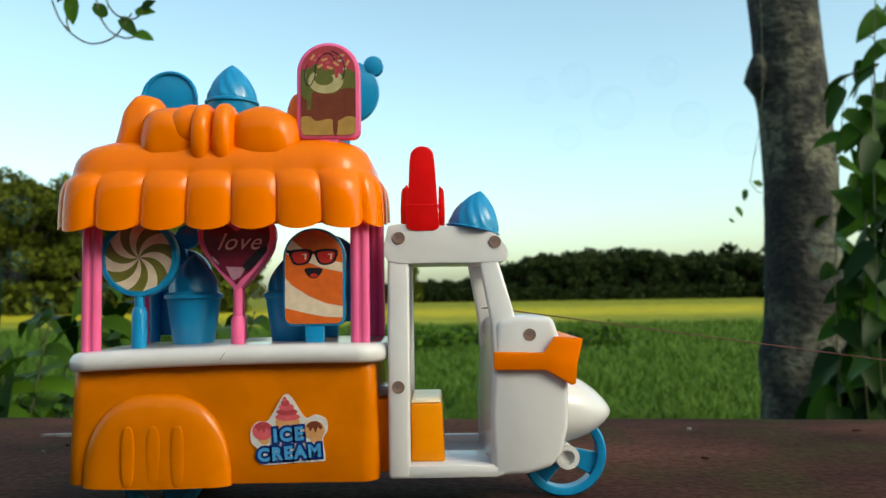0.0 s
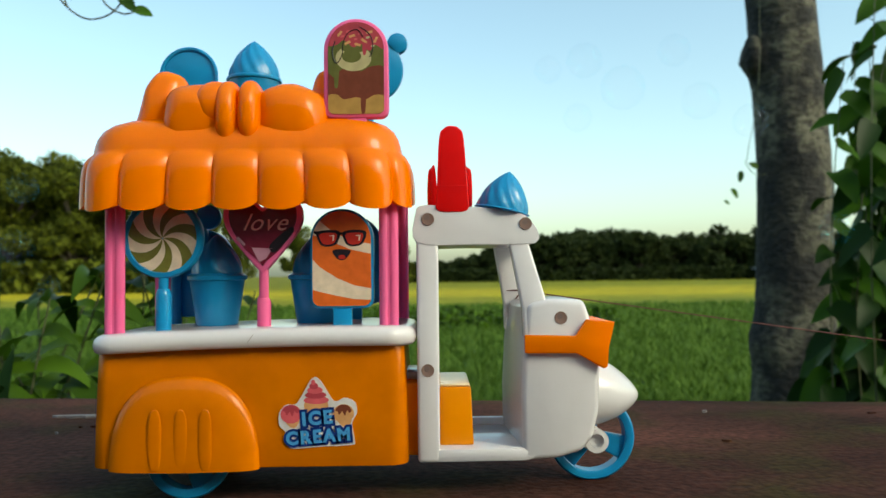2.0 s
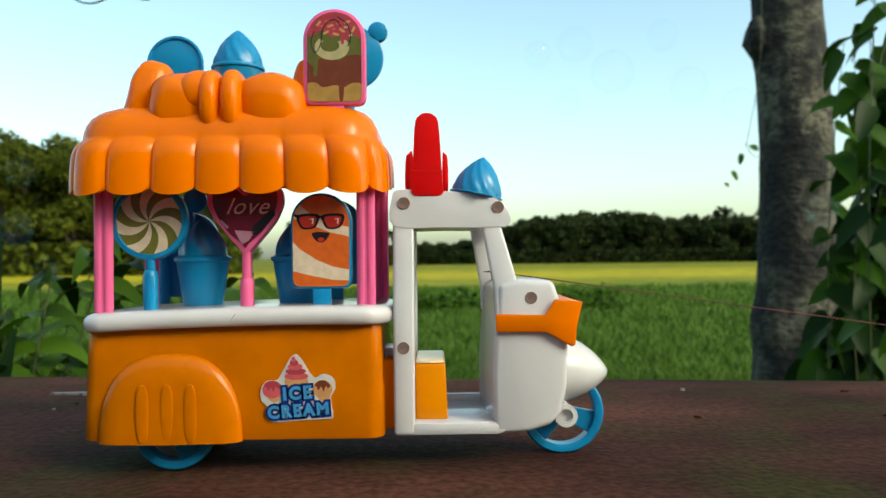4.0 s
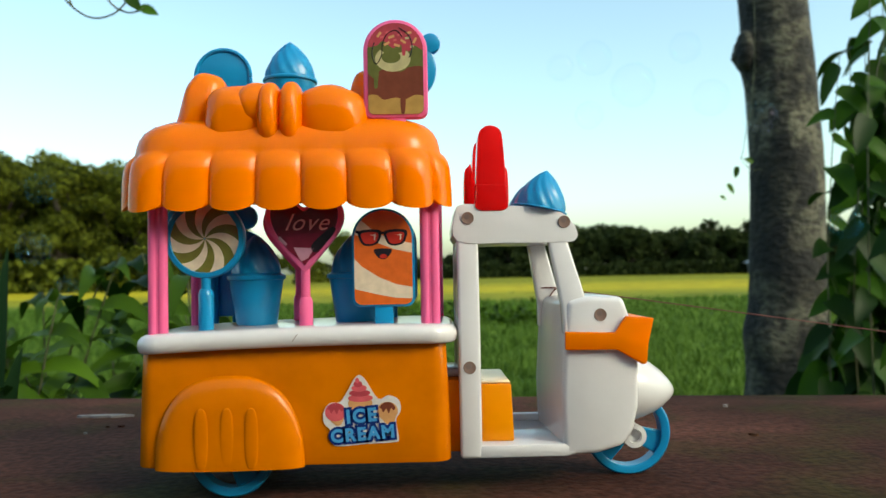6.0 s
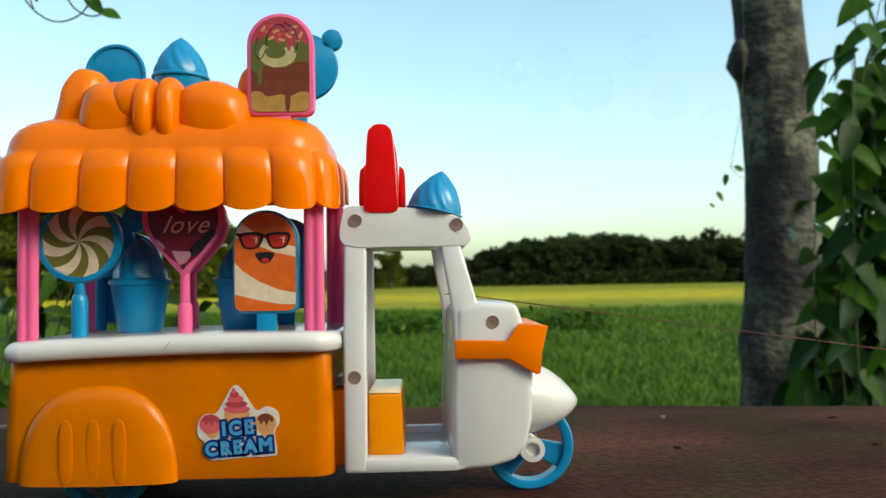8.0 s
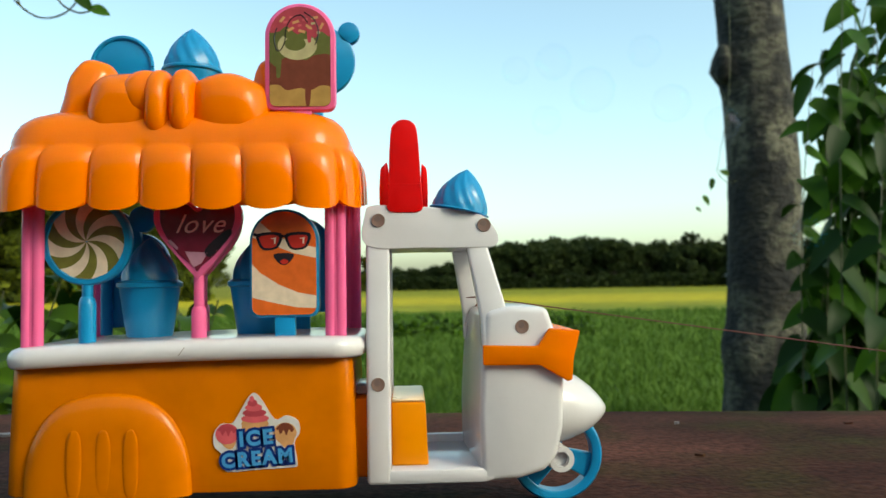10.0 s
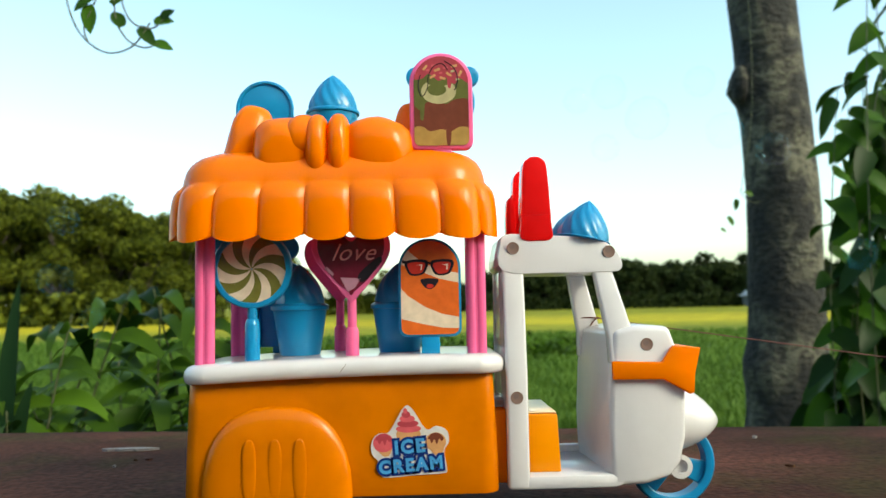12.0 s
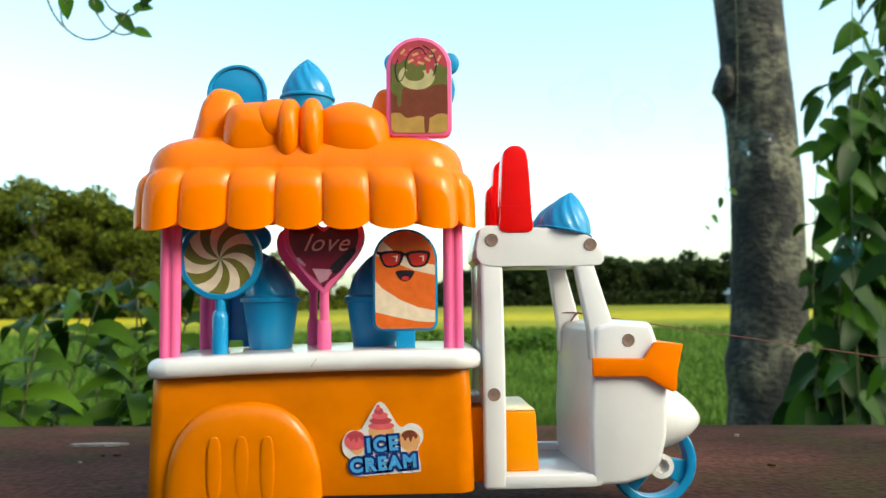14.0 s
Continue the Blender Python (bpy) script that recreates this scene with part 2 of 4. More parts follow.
def lathe(profile, centre, segments=32, axis="z", bm=None, flute=None, closed=False):
    """Rings of (radius, height) round an axis through centre; flute(angle, radius, height) changes the radius."""
    bm2 = bmesh.new()
    rings = []
    for r, h in profile:
        ring = []
        for i in range(segments):
            a = 2 * math.pi * i / segments
            rr = flute(a, r, h) if flute else r
            c, s = rr * math.cos(a), rr * math.sin(a)
            v = (c, s, h) if axis == "z" else ((c, h, s) if axis == "y" else (h, c, s))
            ring.append(bm2.verts.new(Vector(centre) + Vector(v)))
        rings.append(ring)
    for p, q in zip(rings, rings[1:] + rings[:1] if closed else rings[1:]):
        for i in range(segments):
            j = (i + 1) % segments
            bm2.faces.new((p[i], p[j], q[j], q[i]))
    if not closed:
        bm2.faces.new(rings[0])
        bm2.faces.new(rings[-1])
    if bm is None:
        return bm2
    return merge(bm, bm2)


def ball(centre, radii, segments=24, rings=14, bm=None, power=1.0, turn=None):
    bm2 = bmesh.new()
    bmesh.ops.create_uvsphere(bm2, u_segments=segments, v_segments=rings, radius=1)
    for v in bm2.verts:
        c = Vector([math.copysign(abs(k) ** power, k) for k in v.co])
        v.co = Vector((c.x * radii[0], c.y * radii[1], c.z * radii[2]))
        if turn:
            v.co = turn @ v.co
        v.co += Vector(centre)
    if bm is None:
        return bm2
    return merge(bm, bm2)


def tube(points, radius, sides=8, bm=None):
    """A round bar along points; radius is a number or one per point."""
    bm2 = bmesh.new()
    pts = [Vector(p) for p in points]
    rr = radius if isinstance(radius, (list, tuple)) else [radius] * len(pts)
    rings = []
    for i, p in enumerate(pts):
        d = (pts[min(i + 1, len(pts) - 1)] - pts[max(i - 1, 0)]).normalized()
        u = d.cross(Vector((0.13, 0.97, 0.21))).normalized()
        w = d.cross(u)
        rings.append([bm2.verts.new(p + rr[i] * (math.cos(2 * math.pi * k / sides) * u + math.sin(2 * math.pi * k / sides) * w)) for k in range(sides)])
    for p, q in zip(rings, rings[1:]):
        for k in range(sides):
            bm2.faces.new((p[k], p[(k + 1) % sides], q[(k + 1) % sides], q[k]))
    bm2.faces.new(rings[0])
    bm2.faces.new(rings[-1])
    if bm is None:
        return bm2
    return merge(bm, bm2)


def bar_outline(w, h, top, n=10, corner=3.0):
    """An ice-lolly outline about its middle: rounded top of radius top, small bottom corners."""
    pts = []
    for i in range(n + 1):
        a = math.pi * i / n
        pts.append((w * math.cos(a), h - top + top * math.sin(a)))
    for cx, a0 in ((-w + corner, math.pi), (w - corner, 1.5 * math.pi)):
        for i in range(5):
            a = a0 + 0.5 * math.pi * i / 4
            pts.append((cx + corner * math.cos(a), -h + corner + corner * math.sin(a)))
    return pts


def circle(r, n=40, cx=0, cz=0, rz=None):
    return [(cx + r * math.cos(2 * math.pi * i / n), cz + (rz or r) * math.sin(2 * math.pi * i / n)) for i in range(n)]


def shift(points, dx, dz, k=1.0):
    return [(dx + k * x, dz + k * z) for x, z in points]


def clip(points, inside):
    """Cuts an outline by a convex outline (both counter-clockwise)."""
    out = points
    for i in range(len(inside)):
        ax, az = inside[i]
        bx, bz = inside[(i + 1) % len(inside)]
        side = lambda p: (bx - ax) * (p[1] - az) - (bz - az) * (p[0] - ax)
        src, out = out, []
        for j in range(len(src)):
            p, q = src[j], src[(j + 1) % len(src)]
            sp, sq = side(p), side(q)
            if sp >= 0:
                out.append(p)
            if sp * sq < 0:
                k = sp / (sp - sq)
                out.append((p[0] + k * (q[0] - p[0]), p[1] + k * (q[1] - p[1])))
        if len(out) < 3:
            return []
    return out


def curvy(points, steps=5):
    """A closed smooth outline through the points."""
    out, n = [], len(points)
    for i in range(n):
        p0, p1, p2, p3 = (Vector(points[(i + k) % n]) for k in (-1, 0, 1, 2))
        for s in range(steps):
            t = s / steps
            out.append(tuple(0.5 * (2 * p1 + (p2 - p0) * t + (2 * p0 - 5 * p1 + 4 * p2 - p3) * t * t + (3 * p1 - p0 - 3 * p2 + p3) * t ** 3)))
    return out


def word(text, name, size, centre, y, material, parent, offset=0.0, shear=0.0, turn=0.0, thick=0.15, space=1.0, label=""):
    """Raised lettering in the built-in font, facing the camera's side; millimetres."""
    cu = bpy.data.curves.new(name, "FONT")
    cu.body, cu.size, cu.shear, cu.offset, cu.extrude = text, size, shear, offset, thick
    cu.align_x, cu.align_y, cu.space_character, cu.resolution_u = "CENTER", "CENTER", space, 4
    tmp = new("scratch", cu)
    me = bpy.data.meshes.new_from_object(tmp.evaluated_get(bpy.context.evaluated_depsgraph_get()))
    bpy.data.objects.remove(tmp)
    bm = bmesh.new()
    bm.from_mesh(me)
    bpy.data.meshes.remove(me)
    bmesh.ops.transform(bm, verts=bm.verts, matrix=Matrix.Translation((centre[0], y, centre[1])) @ pose(0, 0, 0, 90, 0, 0) @ pose(0, 0, 0, 0, 0, turn))
    return part(name, bm, material, parent, label)


def thing(name, at, label, category, group="", kind=""):
    e = new(name)
    e.empty_display_size = 0.02
    e.matrix_basis = Matrix.Translation(at)
    return tagged(e, label, category, group, kind)

# ---- the ledge and the land ----
GROUND = -1.0
bm = bmesh.new()
nx, ny = 60, 24
rows_v = []
for j in range(ny + 1):
    row = []
    for i in range(nx + 1):
        x = -2.6 + 4.2 * i / nx
        edge = 0.597 - 0.09 * x + 0.006 * noise.noise((x * 4, 3.1, 0)) + 0.003 * noise.noise((x * 17, 1.1, 0))
        y = -1.6 + (edge + 1.6) * (j / ny)
        z = 0.0005 + 0.0010 * noise.noise((x * 5, y * 5, 0)) - (0.006 if j == ny else 0)
        row.append(bm.verts.new((x, y, z)))
    rows_v.append(row)
for j in range(ny):
    for i in range(nx):
        bm.faces.new((rows_v[j][i], rows_v[j][i + 1], rows_v[j + 1][i + 1], rows_v[j + 1][i]))
loop = rows_v[0] + [r[-1] for r in rows_v[1:]] + rows_v[-1][-2::-1] + [r[0] for r in rows_v[-2:0:-1]]
low = [bm.verts.new((v.co.x, v.co.y, GROUND - 0.05)) for v in loop]
for i in range(len(loop)):
    j = (i + 1) % len(loop)
    bm.faces.new((loop[j], loop[i], low[i], low[j]))
bm.faces.new(low)
ledge = tagged(part("ledge", bm, CONCRETE, scale=1), "brown painted concrete ledge with moss stains and grit", "ledge", kind="structure")

# unseen wall, added behind the camera to hold off low skylight
bm = rbox(-5.0, 5.0, -1.95, -1.7, GROUND - 0.05, 1.2)
tagged(part("sky_blocker", bm, printed("sky_blocker_grey", (0.22, 0.205, 0.19), 0.9), scale=1), "plain unseen wall added behind the ledge to block low sky", "wall", kind="structure")

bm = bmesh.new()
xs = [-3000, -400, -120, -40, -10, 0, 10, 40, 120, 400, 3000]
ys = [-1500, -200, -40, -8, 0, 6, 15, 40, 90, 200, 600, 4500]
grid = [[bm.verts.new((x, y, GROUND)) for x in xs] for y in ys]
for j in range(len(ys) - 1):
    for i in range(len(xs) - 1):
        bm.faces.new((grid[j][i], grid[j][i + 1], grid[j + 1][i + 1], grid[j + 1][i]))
tagged(part("ground", bm, FIELD, scale=1), "flat green field with a sunlit strip further out painted yellow", "field", kind="structure")


def leaf_sheet(name, centres, sizes, material, parent, label="", kind="", aspect=0.55, up=0.35, seed=1):
    """Many small folded leaves as one mesh: each two triangles bent along the middle."""
    rng = np.random.default_rng(seed)
    n = len(centres)
    d = rng.normal(size=(n, 3))
    d[:, 2] = d[:, 2] * 0.6 + up * rng.uniform(-1, 1, n)
    d /= np.linalg.norm(d, axis=1)[:, None]
    w = np.cross(d, rng.normal(size=(n, 3)))
    w /= np.linalg.norm(w, axis=1)[:, None]
    k = np.cross(d, w)
    s = np.asarray(sizes)[:, None]
    v = np.stack([centres - d * s, centres + w * s * aspect + k * s * 0.15, centres + d * s, centres - w * s * aspect + k * s * 0.15], 1).reshape(-1, 3)
    base = np.arange(n) * 4
    f = np.concatenate([np.stack([base, base + 1, base + 2], 1), np.stack([base, base + 2, base + 3], 1)])
    me = bpy.data.meshes.new(name)
    me.from_pydata(v.tolist(), [], f.tolist())
    me.materials.append(material)
    ob = new(name, me)
    if parent:
        ob.parent = parent
        ob.matrix_parent_inverse = parent.matrix_basis.inverted() if parent.type == "EMPTY" else Matrix.Identity(4)
    if label:
        ob["label"] = label
    if kind:
        ob["kind"] = kind
    return ob


def crop():
    """Blades of the young crop, thinner with distance."""
    rng = np.random.default_rng(5)
    n = 90000
    y = 2.2 * (26 / 2.2) ** rng.uniform(0, 1, n)
    x = rng.uniform(-0.72, 0.72, n) * (y + 1.5)
    wet = ((x - 9.9) / 1.0) ** 2 + ((y - 18.9) / 2.2) ** 2 < 1
    x = np.where(wet, x + 3.0, x)
    tuft = np.array([noise.noise((a * 0.9, b * 0.9, 0.0)) for a, b in zip(x, y)])
    h = (0.15 + 0.09 * tuft + rng.uniform(-0.04, 0.06, n)) * np.clip(0.8 + y * 0.01, 0.8, 1.1)
    wd = 0.005 + 0.0012 * y
    lean = rng.normal(size=(n, 2)) * h[:, None] * 0.35
    a = rng.uniform(0, np.pi, n)
    p = np.stack([x, y, np.full(n, GROUND - 0.01)], 1)
    side = np.stack([np.cos(a) * wd, np.sin(a) * wd * 0.4, np.zeros(n)], 1)
    mid = p + np.stack([lean[:, 0] * 0.35, lean[:, 1] * 0.35, h * 0.65], 1)
    tip = p + np.stack([lean[:, 0], lean[:, 1], h], 1)
    v = np.stack([p - side, p + side, mid + side * 0.8, mid - side * 0.8, tip], 1).reshape(-1, 3)
    b = np.arange(n) * 5
    f = [q for i in b.tolist() for q in ((i, i + 1, i + 2, i + 3), (i + 3, i + 2, i + 4))]
    me = bpy.data.meshes.new("grass")
    me.from_pydata(v.tolist(), [], f)
    me.materials.append(BLADE)
    tagged(new("grass", me), "dense green blades of young field crop", "grass", kind="stuff")


crop()


def curve3(points, steps=6):
    out, n = [], len(points)
    P = [Vector(p) for p in points]
    for i in range(n - 1):
        p0, p1, p2, p3 = P[max(i - 1, 0)], P[i], P[i + 1], P[min(i + 2, n - 1)]
        for s in range(steps):
            t = s / steps
            out.append(0.5 * (2 * p1 + (p2 - p0) * t + (2 * p0 - 5 * p1 + 4 * p2 - p3) * t * t + (3 * p1 - p0 - 3 * p2 + p3) * t ** 3))
    return out + [P[-1]]


# ---- trees ----
def make_tree(name, height, spread, leaves, material, seed, label, trunk_frac=0.3, leaf=0.35, group=""):
    """Trunk with limbs and a crown of leaf clumps on lobes of uneven size, standing at the origin."""
    rng = np.random.default_rng(seed)
    e = thing(name, (0, 0, 0), label, "tree", group)
    th = height * trunk_frac
    bm = tube([(0, 0, -0.3), (0.05 * spread, 0, th * 0.5), (-0.03 * spread, 0, th), (0.02 * spread, 0, height * 0.7)],
              [0.035 * height, 0.028 * height, 0.022 * height, 0.008 * height], 8)
    lobes = []
    for i in range(34):
        a, r = rng.uniform(0, 6.28), spread * rng.uniform(0.2, 0.95)
        c = np.array([r * math.cos(a), r * math.sin(a), height * rng.uniform(trunk_frac + 0.08, 0.82)])
        c[:2] *= 1.15 - 0.6 * (c[2] / height - trunk_frac)
        lobes.append((c, spread * rng.uniform(0.13, 0.36)))
        tube([(0, 0, th * rng.uniform(0.7, 1.0)), tuple(c * np.array([0.5, 0.5, 0.75])), tuple(c)], [0.014 * height, 0.009 * height, 0.003 * height], 5, bm)
    lobes.append((np.array([0, 0, height * 0.84]), spread * 0.36))
    part("trunk", bm, FAR_BARK, e, scale=1)
    pts = []
    for i in range(leaves):
        c, r = lobes[rng.integers(len(lobes))]
        d = rng.normal(size=3)
        d /= np.linalg.norm(d)
        pts.append(c + d * r * rng.uniform(0.2, 1.15) ** 0.5 * np.array([1, 1, 0.8]))
    pts = np.array(pts)
    leaf_sheet("crown", pts, rng.uniform(0.6, 1.4, leaves) * leaf, material, e, seed=seed, aspect=0.7)
    return e


def woods():
    rng = np.random.default_rng(12)
    warm = [make_tree("broadleaf_tree", 9.5, 3.4, 22000, LEAF_WARM, s, "tall broadleaf tree with yellow-green evening light painted into its crown", 0.14, 0.13, "trees of the near wood") for s in (1, 2, 3)]
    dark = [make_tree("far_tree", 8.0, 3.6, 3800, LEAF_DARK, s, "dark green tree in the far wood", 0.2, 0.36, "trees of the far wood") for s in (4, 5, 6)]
    thin = make_tree("thin_tree", 9.0, 1.5, 330, LEAF_DARK, 9, "thin-crowned tree standing above the far wood", 0.55, 0.3, "trees of the far wood")
    # near wood, a bank of crowns that steps down to the field
    spots = [(-47, 62, 1.15), (-43, 66, 1.2), (-39.5, 61, 1.1), (-36, 64, 1.16), (-33.2, 60.5, 1.02), (-30, 63, 1.06), (-27.5, 60, 0.98), (-24.6, 62, 0.96),
             (-21.6, 60.5, 0.80), (-19.2, 63, 0.74), (-16.9, 66, 0.60), (-14, 84, 0.62), (-51, 68, 1.2), (-34, 70, 1.2), (-28, 71, 1.12), (-22.5, 70, 0.95), (-10, 95, 0.6), (-5, 104, 0.56)]
    for i, (x, y, k) in enumerate(spots):
        m = pose(x, y, GROUND, 0, 0, rng.uniform(0, 360))
        ob = copy_thing(warm[i % 3], m) if i >= 3 else warm[i]
        ob.matrix_basis = m @ Matrix.Scale(k * 1.17, 4)
    # far wood across the field
    profile = [(-3, 0.42), (2, 0.42), (9, 0.62), (16, 0.86), (22, 0.90), (29, 1.0), (33, 0.98), (37, 0.80), (43, 0.86), (48, 0.84), (54, 0.82), (60, 0.72), (66, 0.76), (72, 0.9), (82, 1.0), (96, 1.05)]
    i = 0
    for row, dy in enumerate((0, 5)):
        x = -8.0 + row * 1.4
        while x < 98:
            k = float(np.interp(x, [p[0] for p in profile], [p[1] for p in profile])) * rng.uniform(0.92, 1.06)
            m = pose(x, 120 + dy + rng.uniform(-2, 2), GROUND, 0, 0, rng.uniform(0, 360)) @ Matrix.Scale(k * (1.04 if row == 0 else 1.13), 4)
            ob = copy_thing(dark[i % 3], m) if i >= 3 else dark[i]
            ob.matrix_basis = m
            i += 1
            x += rng.uniform(2.0, 3.1)
    for j, (x, k) in enumerate(((46.4, 1.14), (53.4, 1.13), (66, 1.0))):
        m = pose(x, 126, GROUND, 0, 0, 70 * j) @ Matrix.Scale(k, 4)
        ob = copy_thing(thin, m) if j else thin
        ob.matrix_basis = m


woods()


def undergrowth():
    """Scrub along the foot of both woods."""
    rng = np.random.default_rng(3)
    n = 26000
    x = rng.uniform(-55, 98, n)
    y = np.where(x < -15, 58, 116) + rng.uniform(-1.5, 2, n)
    y = np.where((x >= -15) & (x < -3), 88 + (x + 15) * 2.3, y)
    top = 2.0 + 0.9 * np.array([noise.noise((a * 0.35, 0.0, 2.0)) for a in x])
    z = GROUND + rng.uniform(0, 1, n) * np.clip(top, 1.0, 3.0)
    z = np.where(x < -15, GROUND + (z - GROUND) * 1.2, z)
    size = rng.uniform(0.2, 0.5, n)
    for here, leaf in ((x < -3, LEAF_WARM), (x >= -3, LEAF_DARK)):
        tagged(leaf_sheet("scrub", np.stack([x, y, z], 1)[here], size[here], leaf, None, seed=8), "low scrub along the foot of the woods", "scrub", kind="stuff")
    n = 5200
    x = rng.uniform(8.5, 17, n)
    y = 19.5 + rng.normal(size=n) * 0.9 + 0.12 * (x - 12)
    z = GROUND + np.abs(rng.normal(size=n)) * 0.17 * np.clip(0.5 + np.array([noise.noise((a * 0.8, b, 1.0)) for a, b in zip(x, y)]) * 1.6, 0.1, 1.5)
    n2 = 2600
    x2, y2 = rng.uniform(-2, 3.6, n2), 15.5 + rng.normal(size=n2) * 0.5
    z2 = GROUND + 0.1 + np.abs(rng.normal(size=n2)) * 0.13
    x, y, z, n = np.concatenate([x, x2]), np.concatenate([y, y2]), np.concatenate([z, z2]), n + n2
    tagged(leaf_sheet("weed_patch", np.stack([x, y, z], 1), rng.uniform(0.04, 0.09, n), LEAF_NEAR, None, seed=9), "patch of dark green weeds in the wet field", "weeds", kind="stuff")


undergrowth()

hut = thing("hut", (49.1, 112, GROUND), "small pale hut with a tin roof at the field's edge", "hut")
part("wall", rbox(47.9, 50.3, 112, 115, GROUND, GROUND + 1.7, 0.05, 1), HUT_WALL, hut, scale=1)
part("roof", prism([(47.3, 0.55), (48.4, 1.35), (49.8, 1.35), (50.9, 0.55), (50.8, 0.45), (47.4, 0.45)], 111.4, 115.6, 0.04, 1), HUT_ROOF, hut, scale=1)
part("door", rbox(48.7, 49.4, 111.95, 111.99, GROUND, GROUND + 1.4), BROWN_P, hut, "dark doorway", scale=1)

bm = bmesh.new()
ring = [bm.verts.new((9.9 + 0.42 * math.cos(a) * (1 + 0.25 * noise.noise((math.cos(a) * 2, math.sin(a) * 2, 0))), 20.1 + 0.75 * math.sin(a), GROUND + 0.2)) for a in [k * math.pi / 12 for k in range(24)]]
bm.faces.new(ring)
tagged(part("water", bm, WATER, scale=1), "small pool of standing water in the field", "pool", kind="structure")


# ---- the near tree, its creeper and the bushes behind the ledge ----
def near_tree():
    e = thing("tree", (2.32, 5.0, GROUND), "mottled grey tree trunk with a knot, behind the ledge", "tree")
    bm = bmesh.new()
    rings, segs = [], 40
    for i in range(60):
        z = GROUND - 0.1 + 5.2 * i / 59
        r = 0.235 * (1 + 0.35 * math.exp(-(z - GROUND) / 0.3)) - 0.012 * z
        cx = 2.32 - 0.03 * z + 0.03 * math.sin(z * 1.7)
        ring = []
        for k in range(segs):
            a = 2 * math.pi * k / segs
            p = Vector((math.cos(a), math.sin(a), 0))
            rr = r * (1 + 0.05 * noise.noise((p.x * 1.5, p.y * 1.5, z * 2)) + 0.025 * noise.noise((p.x * 6, p.y * 6, z * 7)))
            rr += 0.09 * math.exp(-((z - 1.48) / 0.10) ** 2 - ((math.cos(a - math.pi * 1.02) - 1) / 0.12) ** 2)
            rr += 0.05 * math.exp(-((z + 0.35) / 0.12) ** 2 - ((math.cos(a - math.pi * 1.08) - 1) / 0.2) ** 2)
            rr -= 0.03 * math.exp(-((z - 1.08) / 0.05) ** 2 - ((math.cos(a - math.pi * 1.53) - 1) / 0.03) ** 2)
            ring.append(bm.verts.new((cx + p.x * rr, 5.0 + p.y * rr, z)))
        rings.append(ring)
    for p, q in zip(rings, rings[1:]):
        for k in range(segs):
            bm.faces.new((p[k], p[(k + 1) % segs], q[(k + 1) % segs], q[k]))
    bm.faces.new(rings[0])
    bm.faces.new(rings[-1])
    part("trunk", bm, BARK, e, scale=1)
    part("branch", tube(curve3([(2.24, 5.0, 3.3), (1.6, 3.6, 3.0), (1.08, 2.6, 2.2), (0.5, 1.6, 1.7), (-0.2, 1.1, 1.25), (-0.47, 1.0, 1.1)]), 0.02, 8), BARK, e, scale=1)
    part("knot", ball((2.052, 4.94, 1.49), (0.055, 0.085, 0.13), 18, 12), BARK, e, scale=1)


near_tree()


def leaf_blade(bm, base, direction, normal, length, width, droop=0.35, heart=False, steps=6):
    """One leaf: two strips each side of a sunk midrib, pointed, drooping towards its tip."""
    d, n = Vector(direction).normalized(), Vector(normal)
    w = d.cross(n).normalized()
    n = w.cross(d).normalized()
    prev = None
    for i in range(steps + 1):
        t = i / steps
        prof = (math.sin(math.pi * min(1, t * 0.86 + 0.14)) ** 0.8 if not heart else (1.0 - t) ** 0.75 * (0.75 + 1.1 * t) * (1 if i else 0.7)) if i < steps else 0.02
        c = Vector(base) + d * length * (t - 0.12 * droop * t * t) - Vector((0, 0, 1)) * droop * length * t * t
        half = width * 0.5 * prof
        cur = [bm.verts.new(c + w * half + n * half * 0.3), bm.verts.new(c), bm.verts.new(c - w * half + n * half * 0.3)]
        if prev:
            bm.faces.new((prev[0], prev[1], cur[1], cur[0]))
            bm.faces.new((prev[1], prev[2], cur[2], cur[1]))
        prev = cur


def bush(name, at, stems, label, seed, leaf_len, leaf_wid, material, heart=False, category="bush", droop=0.35, pairs=7):
    """Leafy stems: each a thin bent tube with leaves in turn up its length."""
    rng = random.Random(seed)
    e = thing(name, at, label, category)
    for root, top in stems:
        root, top = Vector(root), Vector(top)
        bend = Vector((rng.uniform(-1, 1), rng.uniform(-1, 1), 0)) * (top - root).length * 0.12
        pts = [root.lerp(top, k / 6) + bend * math.sin(math.pi * k / 6) for k in range(7)]
        part("stem", tube(pts, [0.0035 - 0.0004 * k for k in range(7)], 6), STEM, e, scale=1)
        bm = bmesh.new()
        for i in range(pairs):
            k = 0.18 + 0.82 * (i + 0.5) / pairs
            p = pts[min(5, int(k * 6))].lerp(pts[min(6, int(k * 6) + 1)], k * 6 - int(k * 6))
            a = i * 2.4 + rng.uniform(-0.5, 0.5)
            for s in (0, math.pi) if not heart else (0,):
                d = Vector((math.cos(a + s), 0.7 * math.sin(a + s), rng.uniform(0.0, 0.75) if not heart else rng.uniform(-0.9, 0.2)))
                size = rng.uniform(0.75, 1.2)
                leaf_blade(bm, p, d, (rng.uniform(-0.6, 0.6), rng.uniform(-1.3, 0.1) if not heart else -1.2, 1), leaf_len * size, leaf_wid * size, droop, heart)
        part("foliage", bm, material, e, scale=1, smooth=70)
    return e


